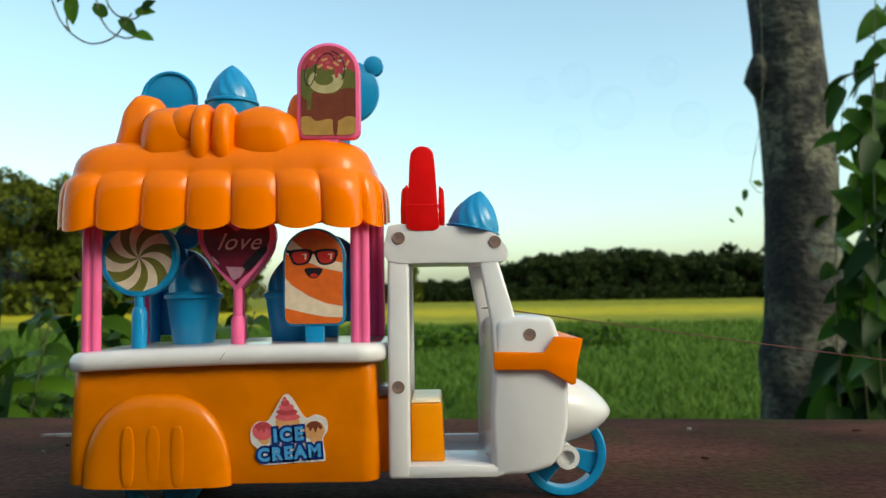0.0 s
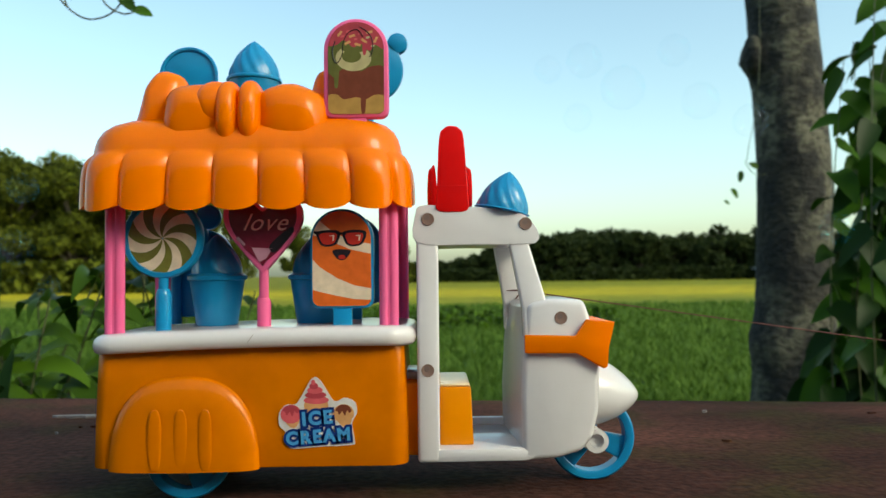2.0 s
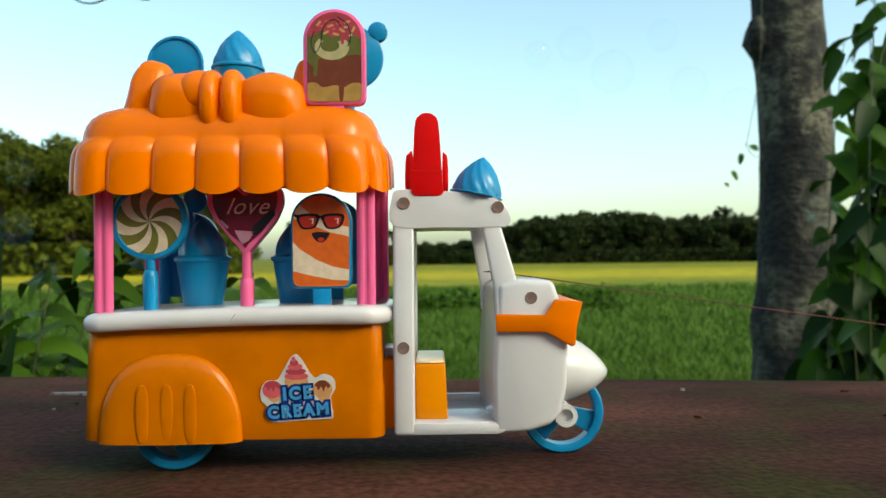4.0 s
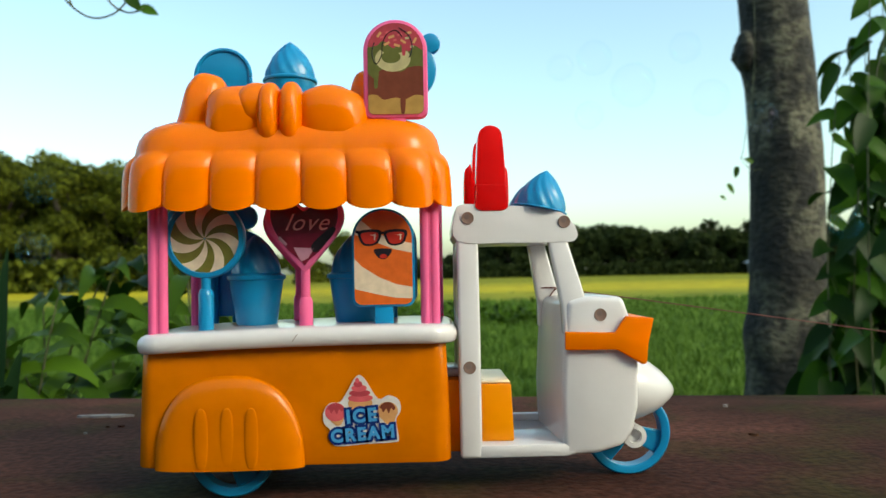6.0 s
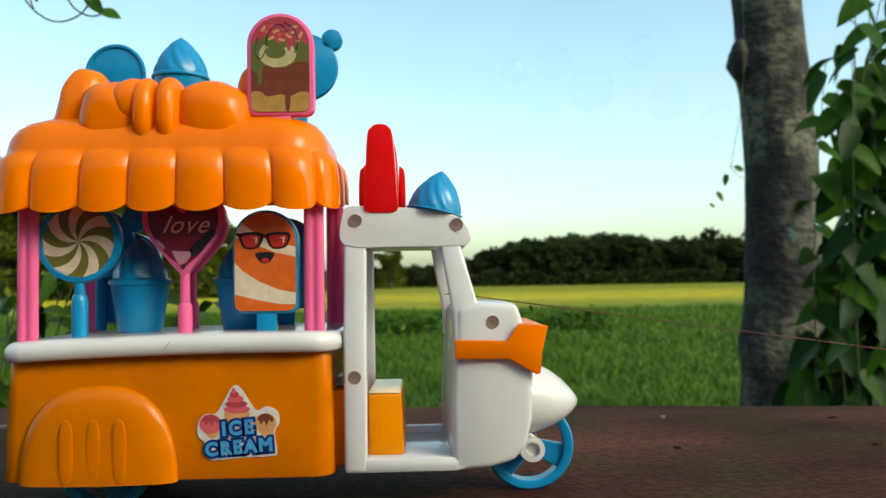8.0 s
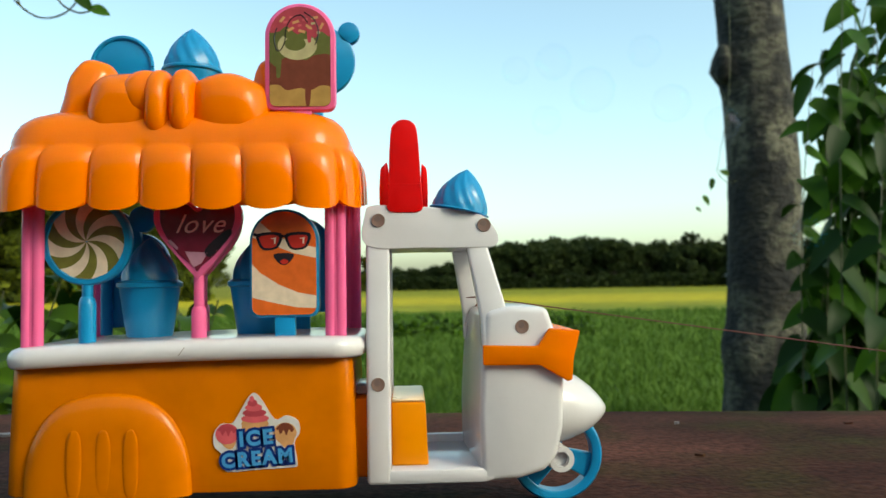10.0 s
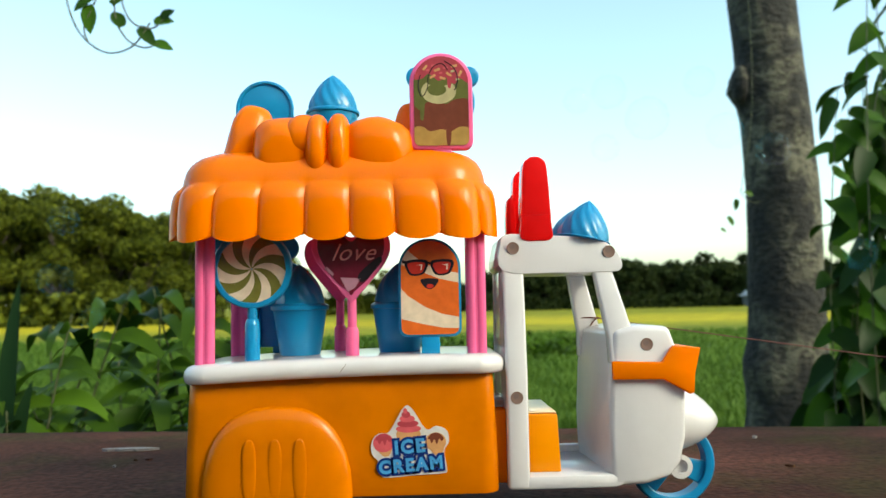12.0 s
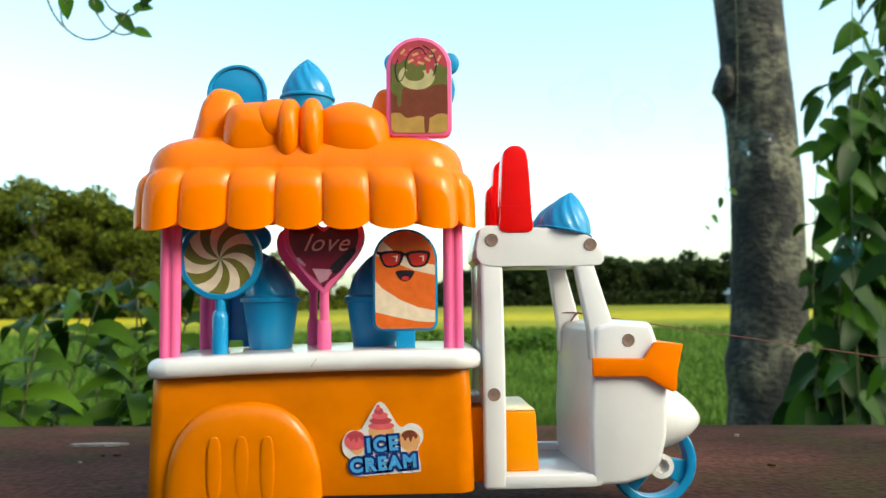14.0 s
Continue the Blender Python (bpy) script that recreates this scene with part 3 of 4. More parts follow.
rb = random.Random(4)
for gx, gy, top, cnt in ((-0.80, 1.06, 0.15, 11), (-0.62, 0.98, 0.13, 13), (-0.47, 1.02, 0.15, 13), (-0.34, 1.1, 0.10, 8)):
    stems = []
    for _ in range(cnt):
        r0 = (gx + rb.uniform(-0.07, 0.07), gy + rb.uniform(-0.08, 0.12), -0.5)
        stems.append((r0, (r0[0] + rb.uniform(-0.1, 0.12), r0[1] + rb.uniform(-0.05, 0.05), top * rb.uniform(-0.3, 1.05) - 0.02)))
    bush("bush", (gx, gy, -0.5), stems, "leafy green bush growing behind the ledge", int(gx * -100), 0.100, 0.026, LEAF_NEAR, droop=0.75, pairs=11)
for gx, gy, lo, hi, cnt in ((1.07, 2.05, -0.45, 0.30, 9), (1.13, 2.0, -0.2, 0.70, 10), (1.22, 2.05, -0.1, 1.1, 17), (1.28, 2.1, -0.1, 1.2, 12)):
    stems = []
    for _ in range(cnt):
        r0 = (gx + rb.uniform(-0.05, 0.05), gy + rb.uniform(-0.06, 0.06), -1.0)
        stems.append((r0, (gx + rb.uniform(-0.10, 0.12), gy + rb.uniform(-0.1, 0.1), rb.uniform(lo, hi))))
    bush("creeper", (gx, gy, -1.0), stems, "climbing creeper with drooping heart-shaped green leaves", int(gx * 100), 0.098, 0.072, LEAF_VINE, True, "creeper", 0.5, 20)


def strap_plant(at, blades, label):
    """Long arching strap leaves from one root."""
    e = thing("strap_leaf_plant", at, label, "plant")
    for dx, dy, dz, length, width, droop in blades:
        bm = bmesh.new()
        leaf_blade(bm, at, (dx, dy, dz), (0.2 * dx, -0.8, 0.6), length, width, droop, steps=12)
        part("strap_leaf", bm, LEAF_STRAP, e, scale=1, smooth=70)


rs = random.Random(8)
strap_plant((-0.56, 0.92, -0.32), [(rs.uniform(-0.5, 0.6), rs.uniform(-0.35, 0.25), rs.uniform(0.8, 1.2), rs.uniform(0.44, 0.74), rs.uniform(0.026, 0.040), rs.uniform(0.22, 0.5)) for _ in range(16)],
            "dark blue-green plant with long arching strap leaves behind the ledge")


def twig(at, pts_list, leaves, label):
    e = thing("hanging_twig", at, label, "twig")
    for pts in pts_list:
        part("stem", tube(curve3(pts), 0.0012, 5), STEM, e, scale=1)
    bm = bmesh.new()
    for p, d, s in leaves:
        leaf_blade(bm, p, d, (0, -1, 0.4), s, s * 0.6, 0.2)
    part("foliage", bm, LEAF_VINE, e, scale=1, smooth=70)


twig((-0.47, 1.0, 0.6), [[(-0.47, 1, 1.1), (-0.50, 1, 0.8), (-0.517, 1, 0.56), (-0.505, 1, 0.47), (-0.468, 1, 0.428), (-0.43, 1, 0.432), (-0.405, 1, 0.465)],
                         [(-0.46, 1, 1.1), (-0.45, 1, 0.7), (-0.452, 1, 0.5), (-0.44, 1, 0.45), (-0.415, 1, 0.432), (-0.393, 1, 0.437)],
                         [(-0.455, 1, 0.55), (-0.435, 1, 0.475), (-0.405, 1, 0.457), (-0.385, 1, 0.472)], [(-0.455, 1, 0.6), (-0.475, 1, 0.5), (-0.49, 1, 0.462), (-0.485, 1, 0.44)]],
     [((-0.42, 1, 0.458), (0.6, 0, -0.5), 0.03), ((-0.40, 1, 0.437), (0.7, 0, -0.1), 0.026), ((-0.485, 1, 0.49), (0.1, 0, -1), 0.034), ((-0.40, 1, 0.465), (1, 0, 0.25), 0.028), ((-0.44, 1, 0.46), (-0.4, 0, 0.7), 0.03),
      ((-0.478, 1, 0.50), (-0.8, 0, -0.4), 0.03), ((-0.455, 1, 0.49), (0.6, 0, 0.6), 0.03), ((-0.39, 1, 0.47), (0.7, 0, 0.7), 0.024)],
     "bare curling twig with a few small dark leaves")
twig((0.970, 2.6, 0.6), [[(1.080, 2.6, 2.2), (1.100, 2.6, 0.9), (1.050, 2.6, 0.5), (1.040, 2.6, 0.46), (1.070, 2.6, 0.42), (1.110, 2.6, 0.42)]],
     [((1.025, 2.6, 0.43), (-0.2, 0, -1), 0.035), ((0.990, 2.6, 0.37), (0.5, 0, -0.6), 0.035), ((0.965, 2.6, 0.33), (0.6, 0, -0.3), 0.022), ((1.080, 2.6, 0.44), (-0.5, 0, 0.4), 0.04)],
     "thin twig with a few hanging dark leaves")


# ---- the toy tricycle ----
toy = thing("toy_ice_cream_tricycle", (-0.04, 0.345, 0.0015), "orange and white plastic toy ice cream tricycle standing on the ledge", "toy vehicle")
YC = 345.0


def rounded_plan(x0, x1, y0, y1, r, n=6):
    pts = []
    for cx, cy, a0 in ((x1 - r, y0 + r, -0.5), (x1 - r, y1 - r, 0), (x0 + r, y1 - r, 0.5), (x0 + r, y0 + r, 1.0)):
        for i in range(n + 1):
            a = math.pi * (a0 + 0.5 * i / n)
            pts.append((cx + r * math.cos(a), cy + r * math.sin(a)))
    return pts


def stack(levels, x0, x1, y0, y1, r, n=6):
    """A rounded box built of level rings: (z, inset)."""
    bm2 = bmesh.new()
    rings = []
    for z, inset in levels:
        rings.append([bm2.verts.new((x, y, z)) for x, y in rounded_plan(x0 + inset, x1 - inset, y0 + inset, y1 - inset, max(0.5, r - inset), n)])
    for p, q in zip(rings, rings[1:]):
        for i in range(len(p)):
            j = (i + 1) % len(p)
            bm2.faces.new((p[i], p[j], q[j], q[i]))
    bm2.faces.new(rings[0])
    bm2.faces.new(rings[-1])
    return bm2


def sag(bm2, low=15.0, high=64.0):
    """The cart's top edge dips towards its rear end."""
    for v in bm2.verts:
        k = min(1.0, max(0.0, (v.co.z - low) / (high - low)))
        u = (v.co.x + 88) / 65
        v.co.z += k * (1.3 * u - 1.2 * u * u + 0.3)
    return bm2


def long_stack(levels, x0, x1, y0, y1, r, n):
    """A rounded box cut across its length, so that it can bend."""
    bm2 = stack(levels, x0, x1, y0, y1, r, n)
    for k in range(1, 12):
        bmesh.ops.bisect_plane(bm2, geom=bm2.verts[:] + bm2.edges[:] + bm2.faces[:], plane_co=(x0 + (x1 - x0) * k / 12, 0, 0), plane_no=(1, 0, 0))
    return sag(bm2)


# cart
cart = part("cart_body", long_stack([(16, 1.2), (15, 0.2), (15.4, 0), (30, 0.3), (50, 1.0), (62, 1.5), (64, 2.5)], -151.8, -26, 313, 377, 7, 6), AMBER, toy, "amber plastic cart body")
fender_pts = [(-114.2 + 29.6 * math.copysign(abs(math.cos(math.pi * i / 24)) ** 0.78, math.cos(math.pi * i / 24)), 14.5 + 36.5 * abs(math.sin(math.pi * i / 24)) ** 0.86) for i in range(25)]
for y0, y1, name in ((304.5, 318, "mudguard"), (372, 385.5, "mudguard")):
    bm = bmesh.new()
    rings = []
    for k in range(13):
        a = math.pi / 2 * k / 10 if k <= 10 else math.pi / 2
        inset = 12.0 * (1 - math.cos(a)) + (0, 0, 0, 0, 0, 0, 0, 0, 0, 0, 0, 7, 14)[k]
        d = 5.0 * math.sin(a) + (0, 0.6, 0.9)[max(0, k - 10)]
        y = y1 - 5 - d if y0 < YC else y0 + 5 + d
        rings.append([bm.verts.new((-114.2 + (x + 114.2) * (1 - inset / 29), y, 14.5 + (z - 14.5) * (1 - inset / 36))) for x, z in fender_pts])
    for p, q in zip(rings, rings[1:]):
        for i in range(len(p)):
            bm.faces.new((p[i], p[(i + 1) % len(p)], q[(i + 1) % len(p)], q[i]))
    bm.faces.new(rings[-1])
    guard = part(name, bm, AMBER, cart, smooth=60)
for x in (-124.0, -114.0, -104.5):
    for y in (307.4, 382.6):
        part("rib", ball((x, y, 27), (2.7, 0.5, 12.0), 18, 14, None, 0.75), AMBER, cart)
part("counter", long_stack([(61.6, 4), (61.8, 1.6), (62.8, 0.5), (65.2, 0), (67.2, 0.4), (68.6, 1.6), (69.3, 3.4), (69.5, 8)], -153.4, -22.5, 309.5, 380.5, 13, 8), WHITE, toy, "glossy white plastic counter with rounded rim", smooth=60)
for px0 in (-144.5, -33.5):
    for py in (320.0, 370.0):
        px = px0 + (2.4 if py > YC else 0)
        bm = tube([(px - 1.9, py, 66), (px - 1.9, py, 124)], 2.1, 14)
        tube([(px + 1.9, py, 66), (px + 1.9, py, 124)], 2.1, 14, bm)
        rbox(px - 1.2, px + 1.2, py - 1.5, py + 1.5, 66, 124, 0, 1, bm)
        part("post", bm, PINK, toy, "fluted pink post")


# roof: fluted valance with scalloped rim, rising to a cushion top
def roof_shell():
    bm2 = bmesh.new()
    cx, a, b, r = -92.0, 67.4, 37.0, 19.0
    plan = rounded_plan(cx - a, cx + a, YC - b, YC + b, r, 20)
    length = [0.0]
    for p, q in zip(plan, plan[1:] + plan[:1]):
        length.append(length[-1] + math.dist(p, q))
    total, n, lobes = length[-1], 378, 21
    start = r * math.pi / 2
    prof = [(0.0, 118.0, 1.0), (0.0, 120.5, 1.0), (0.1, 125, 1.0), (0.3, 129.5, 1.0), (0.7, 133.5, 0.97), (1.3, 136.4, 0.85), (2.2, 138.4, 0.62), (3.2, 139.6, 0.34), (3.7, 140.4, 0.14), (3.8, 141.6, 0.08),
            (4.1, 143.8, 0.07), (4.9, 146.8, 0.06), (6.6, 150.0, 0.05), (9.6, 152.8, 0.03), (15, 155.4, 0), (24, 157.8, 0), (36.5, 159.2, 0)]
    rings = []
    for inset, z, lobe in prof:
        ring = []
        for i in range(n):
            s = (i / n * total)
            k = max(j for j in range(len(plan)) if length[j] <= s)
            f = (s - length[k]) / max(1e-6, length[k + 1] - length[k])
            p, q = Vector(plan[k]), Vector(plan[(k + 1) % len(plan)])
            c = p.lerp(q, f)
            nx_, ny_ = (q - p).y, -(q - p).x
            nn = Vector((nx_, ny_)).normalized()
            u = (s / total * lobes + 0.23) % 1.0
            arch = math.sqrt(max(0.0, 1 - (2 * u - 1) ** 2))
            sx, sy = 1 - inset / a, 1 - inset / b
            pos = Vector((cx + (c.x - cx) * sx, YC + (c.y - YC) * sy)) + nn * lobe * (3.2 * arch - 1.9)
            zz = z - (4.2 * (arch - 0.6) * (1.0 if z < 122 else 0.35 * lobe)) + (2.0 * (arch - 0.65) if 133 < z < 141 else 0)
            zz += 9.0 * min(1, max(0, (pos.y - 310) / 70)) * max(0, 1 - (z - 118) / 24)  # the rim rises towards the back
            ring.append(bm2.verts.new((pos.x, pos.y, zz)))
        rings.append(ring)
    for p, q in zip(rings, rings[1:]):
        for i in range(n):
            j = (i + 1) % n
            bm2.faces.new((p[i], p[j], q[j], q[i]))
    bm2.faces.new(rings[-1])
    inner = [bm2.verts.new((cx + (v.co.x - cx) * 0.965, YC + (v.co.y - YC) * 0.94, v.co.z + 0.6)) for v in rings[0]]
    high = [bm2.verts.new((cx + (v.co.x - cx) * 0.86, YC + (v.co.y - YC) * 0.8, 148)) for v in rings[0]]
    for i in range(n):
        j = (i + 1) % n
        bm2.faces.new((rings[0][j], rings[0][i], inner[i], inner[j]))
        bm2.faces.new((inner[j], inner[i], high[i], high[j]))
    bm2.faces.new(high)
    return bm2


roof = part("roof", roof_shell(), ROOF_ORANGE, toy, "glossy orange scalloped plastic awning roof", smooth=50)
tilt = Matrix.Rotation(radians(14), 3, "Y")
for x, y, z, rx, ry, rz, rot in ((-112.5, 326, 154.6, 13.6, 13.0, 15.4, None), (-73.5, 326, 154.4, 15.0, 13.0, 15.4, None), (-98.2, 323.5, 155.8, 5.4, 13.0, 14.6, None), (-89.4, 323.5, 156.0, 5.4, 13.0, 14.6, None), (-104.5, 322.5, 160.5, 8.0, 9.5, 9.6, None),
                                 (-130.6, 336, 157.0, 9.6, 12, 21.5, tilt), (-55, 338, 158, 10.5, 12, 21.0, Matrix.Rotation(radians(-12), 3, "Y")), (-93, 350, 155, 42, 18, 9, None)):
    bm = ball((x, y, z), (rx, ry, rz), 36, 24, None, 0.8, rot)
    for v in bm.verts:
        v.co += (noise.noise_vector(v.co * 0.085) * 1.3 + noise.noise_vector(v.co * 0.21) * 0.3) * (1.0 if rx > 6 else 0.15)
    part("cream_swirl", bm, ROOF_ORANGE, roof, smooth=70)


def scoop(name, centre, r0, z0, z1, parent, lean=0.0, mat=None, swirls=12, lip=1.8):
    """A soft-serve top: a fluted pointed dome on a round lip."""
    h = z1 - z0
    prof = [(r0 * 0.96, 0), (r0 * 1.03, 0.3), (r0 * 1.05, lip * 0.6), (r0 * 1.02, lip), (r0 * 0.955, lip + 0.2)]
    for i in range(1, 15):
        t = i / 14
        prof.append((max(0.25, r0 * 0.955 * (1 - t ** 1.9) ** 0.8 * (1 - 0.10 * t)) if t < 1 else 0.2, lip + 0.2 + (h - lip) * t))
    flute = lambda a, r, z: r * (1 + (0.035 * math.cos(swirls * (a + 0.9 * z / h)) if z > lip + 0.3 else 0))
    bm2 = lathe(prof, (0, 0, 0), 72, "z", None, flute)
    bmesh.ops.transform(bm2, verts=bm2.verts, matrix=Matrix.Translation((centre[0], centre[1], z0)) @ pose(0, 0, 0, 0, lean, 0))
    return part(name, bm2, mat or BLUE, parent, smooth=50)


# signs on the roof
cone = scoop("soft_serve_ornament", (-95.3, 352), 11.7, 177.4, 196.2, toy)
cone["label"] = "blue soft-serve ornament on the roof"
part("cup", lathe([(7.5, 150), (9.4, 165), (11.0, 173), (11.4, 177.5), (10, 177.7)], (-95.5, 352, 0), 40), BLUE, cone)
disc = part("oval_ornament", prism(shift(bar_outline(13, 14, 13, 18, 10), -129.2, 183.4), 366, 369, 0.6, 2), BLUE, toy, "blue oval back of a lolly on the roof")
part("rim", tube([(x, 366, z) for x, z in shift(bar_outline(12.8, 13.8, 12.8, 24, 10), -129.2, 183.4)] + [(-116.4, 366, 183.9)], 1.0, 8), BLUE, disc)
part("stick", rbox(-131.7, -126.7, 366, 369, 152, 171, 0.5, 1), BLUE, disc)
bm = prism(shift(circle(15.5, 40), -44.2, 187.2), 366, 370.5, 0.9, 2)
for dx in (-12.8, 12.8):
    prism(shift(circle(4.8, 24), -44.2 + dx, 199.6), 366, 370.5, 0.9, 2, bm)
rbox(-48, -43, 366.5, 370, 152, 176, 0.5, 1, bm)
part("bear_ornament", bm, BLUE, toy, "blue round lolly back with two ears on the roof")


def bar_lolly(name, cx, cz, w, h, y, depth, material, parent, label, stick_w=3.4, stick_to=70.0, stick_material=None):
    ob = part(name, prism(shift(bar_outline(w, h, w * 0.97, 22, 3.5), cx, cz), y, y + depth, 1.3, 3), material, parent, label)
    part("stick", rbox(cx - stick_w, cx + stick_w, y + 0.6, y + depth - 0.6, stick_to, cz - h + 1, 0.6, 2), stick_material or material, ob)
    return ob


def face_piece(name, pts, y, material, parent, clip_to=None, thick=0.25):
    if clip_to:
        pts = clip(pts, clip_to)
    plane = min(b for b in (312.74, 319.7, 320.7, 321.17, 321.95) if b >= y - 0.001)
    y, thick = plane - (plane - y) * 0.2, 0.05
    if len(pts) > 2:
        part(name, prism(pts, y - thick, y + 0.05), material, parent)


# pink-framed lolly sign on the roof
sx, sz, sy = -46.4, 175.6, 321.0
sign = bar_lolly("lolly_sign", sx, sz, 13.3, 20.6, sy, 5.0, PINK, toy, "pink-framed ice lolly sign on the roof", 4.0, 150.0)
inner = shift(bar_outline(11.5, 19.1, 11.2, 22, 2.5), sx, sz)
part("print", prism(inner, sy - 0.3, sy + 0.2), MOSS_P, sign, "faded lolly picture in green, brown and pink")
P = lambda pts: shift(pts, sx, sz)
face_piece("print_top", P(curvy([(12, 8), (12, 20), (-12, 20), (-12, 10), (-8, 9.5), (-5, 11.5), (-1, 8.5), (2, 10), (5.5, 7), (8, 9.5)])), sy - 0.3, BERRY_P, sign, inner)
face_piece("print_middle", P(curvy([(-12, -2.5), (-9, -4), (-6.5, -1), (-2, 0.5), (2, -1.5), (6, 0.5), (12, -0.5), (12, -14), (-12, -14)])), sy - 0.3, BROWN_P, sign, inner)
face_piece("print_foot", P(curvy([(-12, -12), (-8, -11), (-5, -13), (0, -12.2), (4, -13), (8, -11.2), (12, -12.5), (12, -20), (-12, -20)])), sy - 0.55, STRAW_P, sign, inner)
ringp = [(7.4 * math.cos(a) - 1, 5.4 * math.sin(a) + 4) for a in [math.pi * (0.75 + 1.45 * i / 16) for i in range(17)]]
ringp += [(4.0 * math.cos(a) - 1.8, 2.7 * math.sin(a) + 4.8) for a in [math.pi * (2.2 - 1.45 * i / 16) for i in range(17)]]
face_piece("print_swirl", P(ringp), sy - 0.55, ICING_P, sign)
face_piece("print_drip", P(curvy([(-9.5, 1), (-7.0, 1), (-7.2, -5), (-7.6, -8), (-8.8, -8), (-9, -4)])), sy - 0.6, MOSS_P, sign)
face_piece("print_drip", P(curvy([(2.0, -12), (4.0, -12), (3.6, -18.5), (2.2, -18.5)])), sy - 0.85, BROWN_P, sign)
for dx, dz, r in ((-3, 15, 0.9), (2, 14, 1.0), (5, 12.5, 0.8), (-5.5, 13, 0.8), (0, 11.8, 0.7), (7, 9, 0.7)):
    face_piece("print_sprinkle", P([(dx - r, dz - 0.5), (dx + r, dz - 0.2), (dx + r, dz + 0.6), (dx - r, dz + 0.4)]), sy - 0.6, ROSE_P if dx < 3 else ICING_P, sign)

for loop in ([(-8.6, 11), (-9.6, 7), (-8.8, 2.6), (-7.2, 2.4), (-5.6, 6), (-5.2, 10.5), (-3, 14.6), (0.6, 15.8), (3, 13)], [(1.6, 17), (5.4, 14.2), (7, 10), (6.6, 6.4), (5.6, 4.4)]):
    part("print_drizzle", tube(curve3([(sx + x, sy - 0.42, sz + z) for x, z in loop]), 0.22, 5), DARK_P, sign, "thin dark sauce line")
for dx, dz, turn in ((-1.5, 13.2, 0.3), (3.4, 11.2, -0.6), (-6.6, 14.2, 0.9), (5.6, 14.8, 0.2), (0.8, 9.6, -0.3), (-3.4, 10.4, 0.5), (8.2, 11.6, 1.1)):
    c, q = math.cos(turn), math.sin(turn)
    face_piece("print_sprinkle", P([(dx + u * c - w * q, dz + u * q + w * c) for u, w in ((-1.3, -0.5), (1.3, -0.5), (1.3, 0.5), (-1.3, 0.5))]), sy - 0.6, TAN_P, sign, inner)
face_piece("print_drip", P(curvy([(2.8, 10), (4.4, 10), (4.2, 6), (3.6, 5.2), (2.9, 6)])), sy - 0.7, BERRY_P, sign)

# lollies on the counter
lx, lz, ly = -126.0, 106.2, 321.0
ring = part("round_lolly", lathe([(14.2, 0), (15.9, 0.2), (16.4, 1.2), (16.4, 3.8), (15.9, 4.6), (0.2, 4.6), (0.1, 1.0), (14.0, 1.0)], (lx, ly, lz), 64, "y", closed=True), BLUE, toy, "round blue lollipop with a cream and olive swirl")
part("stick", tube([(lx, ly + 2.3, 84), (lx, ly + 2.3, 92)], 2.0, 16), BLUE, ring)
part("stick_holder", lathe([(2.9, 67), (3.1, 68), (3.1, 83), (2.5, 85.2), (2, 85.6)], (lx, ly + 2.3, 0), 24), BLUE, ring)
for i in range(14):
    pts = []
    for edge in (0, 1):
        arc = []
        for k in range(9):
            rr = 0.3 + 13.9 * k / 8
            a = 2 * math.pi * (i + edge) / 14 - 0.75 * (rr / 14.2) ** 1.3 + 0.2
            arc.append((lx + rr * math.cos(a), lz + rr * math.sin(a)))
        pts += arc if edge == 0 else arc[::-1]
    face_piece("swirl_petal", pts, ly + 0.95, OLIVE_P if i % 2 else CREAM_P, ring)
bm = prism(shift(circle(15.0, 40), -133, 107), 358, 362, 0.8, 2)
for dx in (-15, 15):
    prism(shift(circle(5.6, 24), -133 + dx, 117.5), 358, 362, 0.8, 2, bm)
tube([(-133, 360, 69), (-133, 360, 95)], 2.4, 14, bm)
part("bear_lolly", bm, BLUE, toy, "blue round lolly with two ears at the back of the counter")


def heart_outline(cx, cz, w, tip, top):
    half = [(0, tip), (w * 0.12, tip + 2), (w * 0.52, cz - 7), (w * 0.86, cz + 0), (w, cz + 6), (w * 0.93, cz + 11.5), (w * 0.66, top), (w * 0.3, top - 0.4), (0, top - 3.5)]
    pts = [(cx + x, z) for x, z in half] + [(cx - x, z) for x, z in half[-2:0:-1]]
    return curvy(pts, 4)


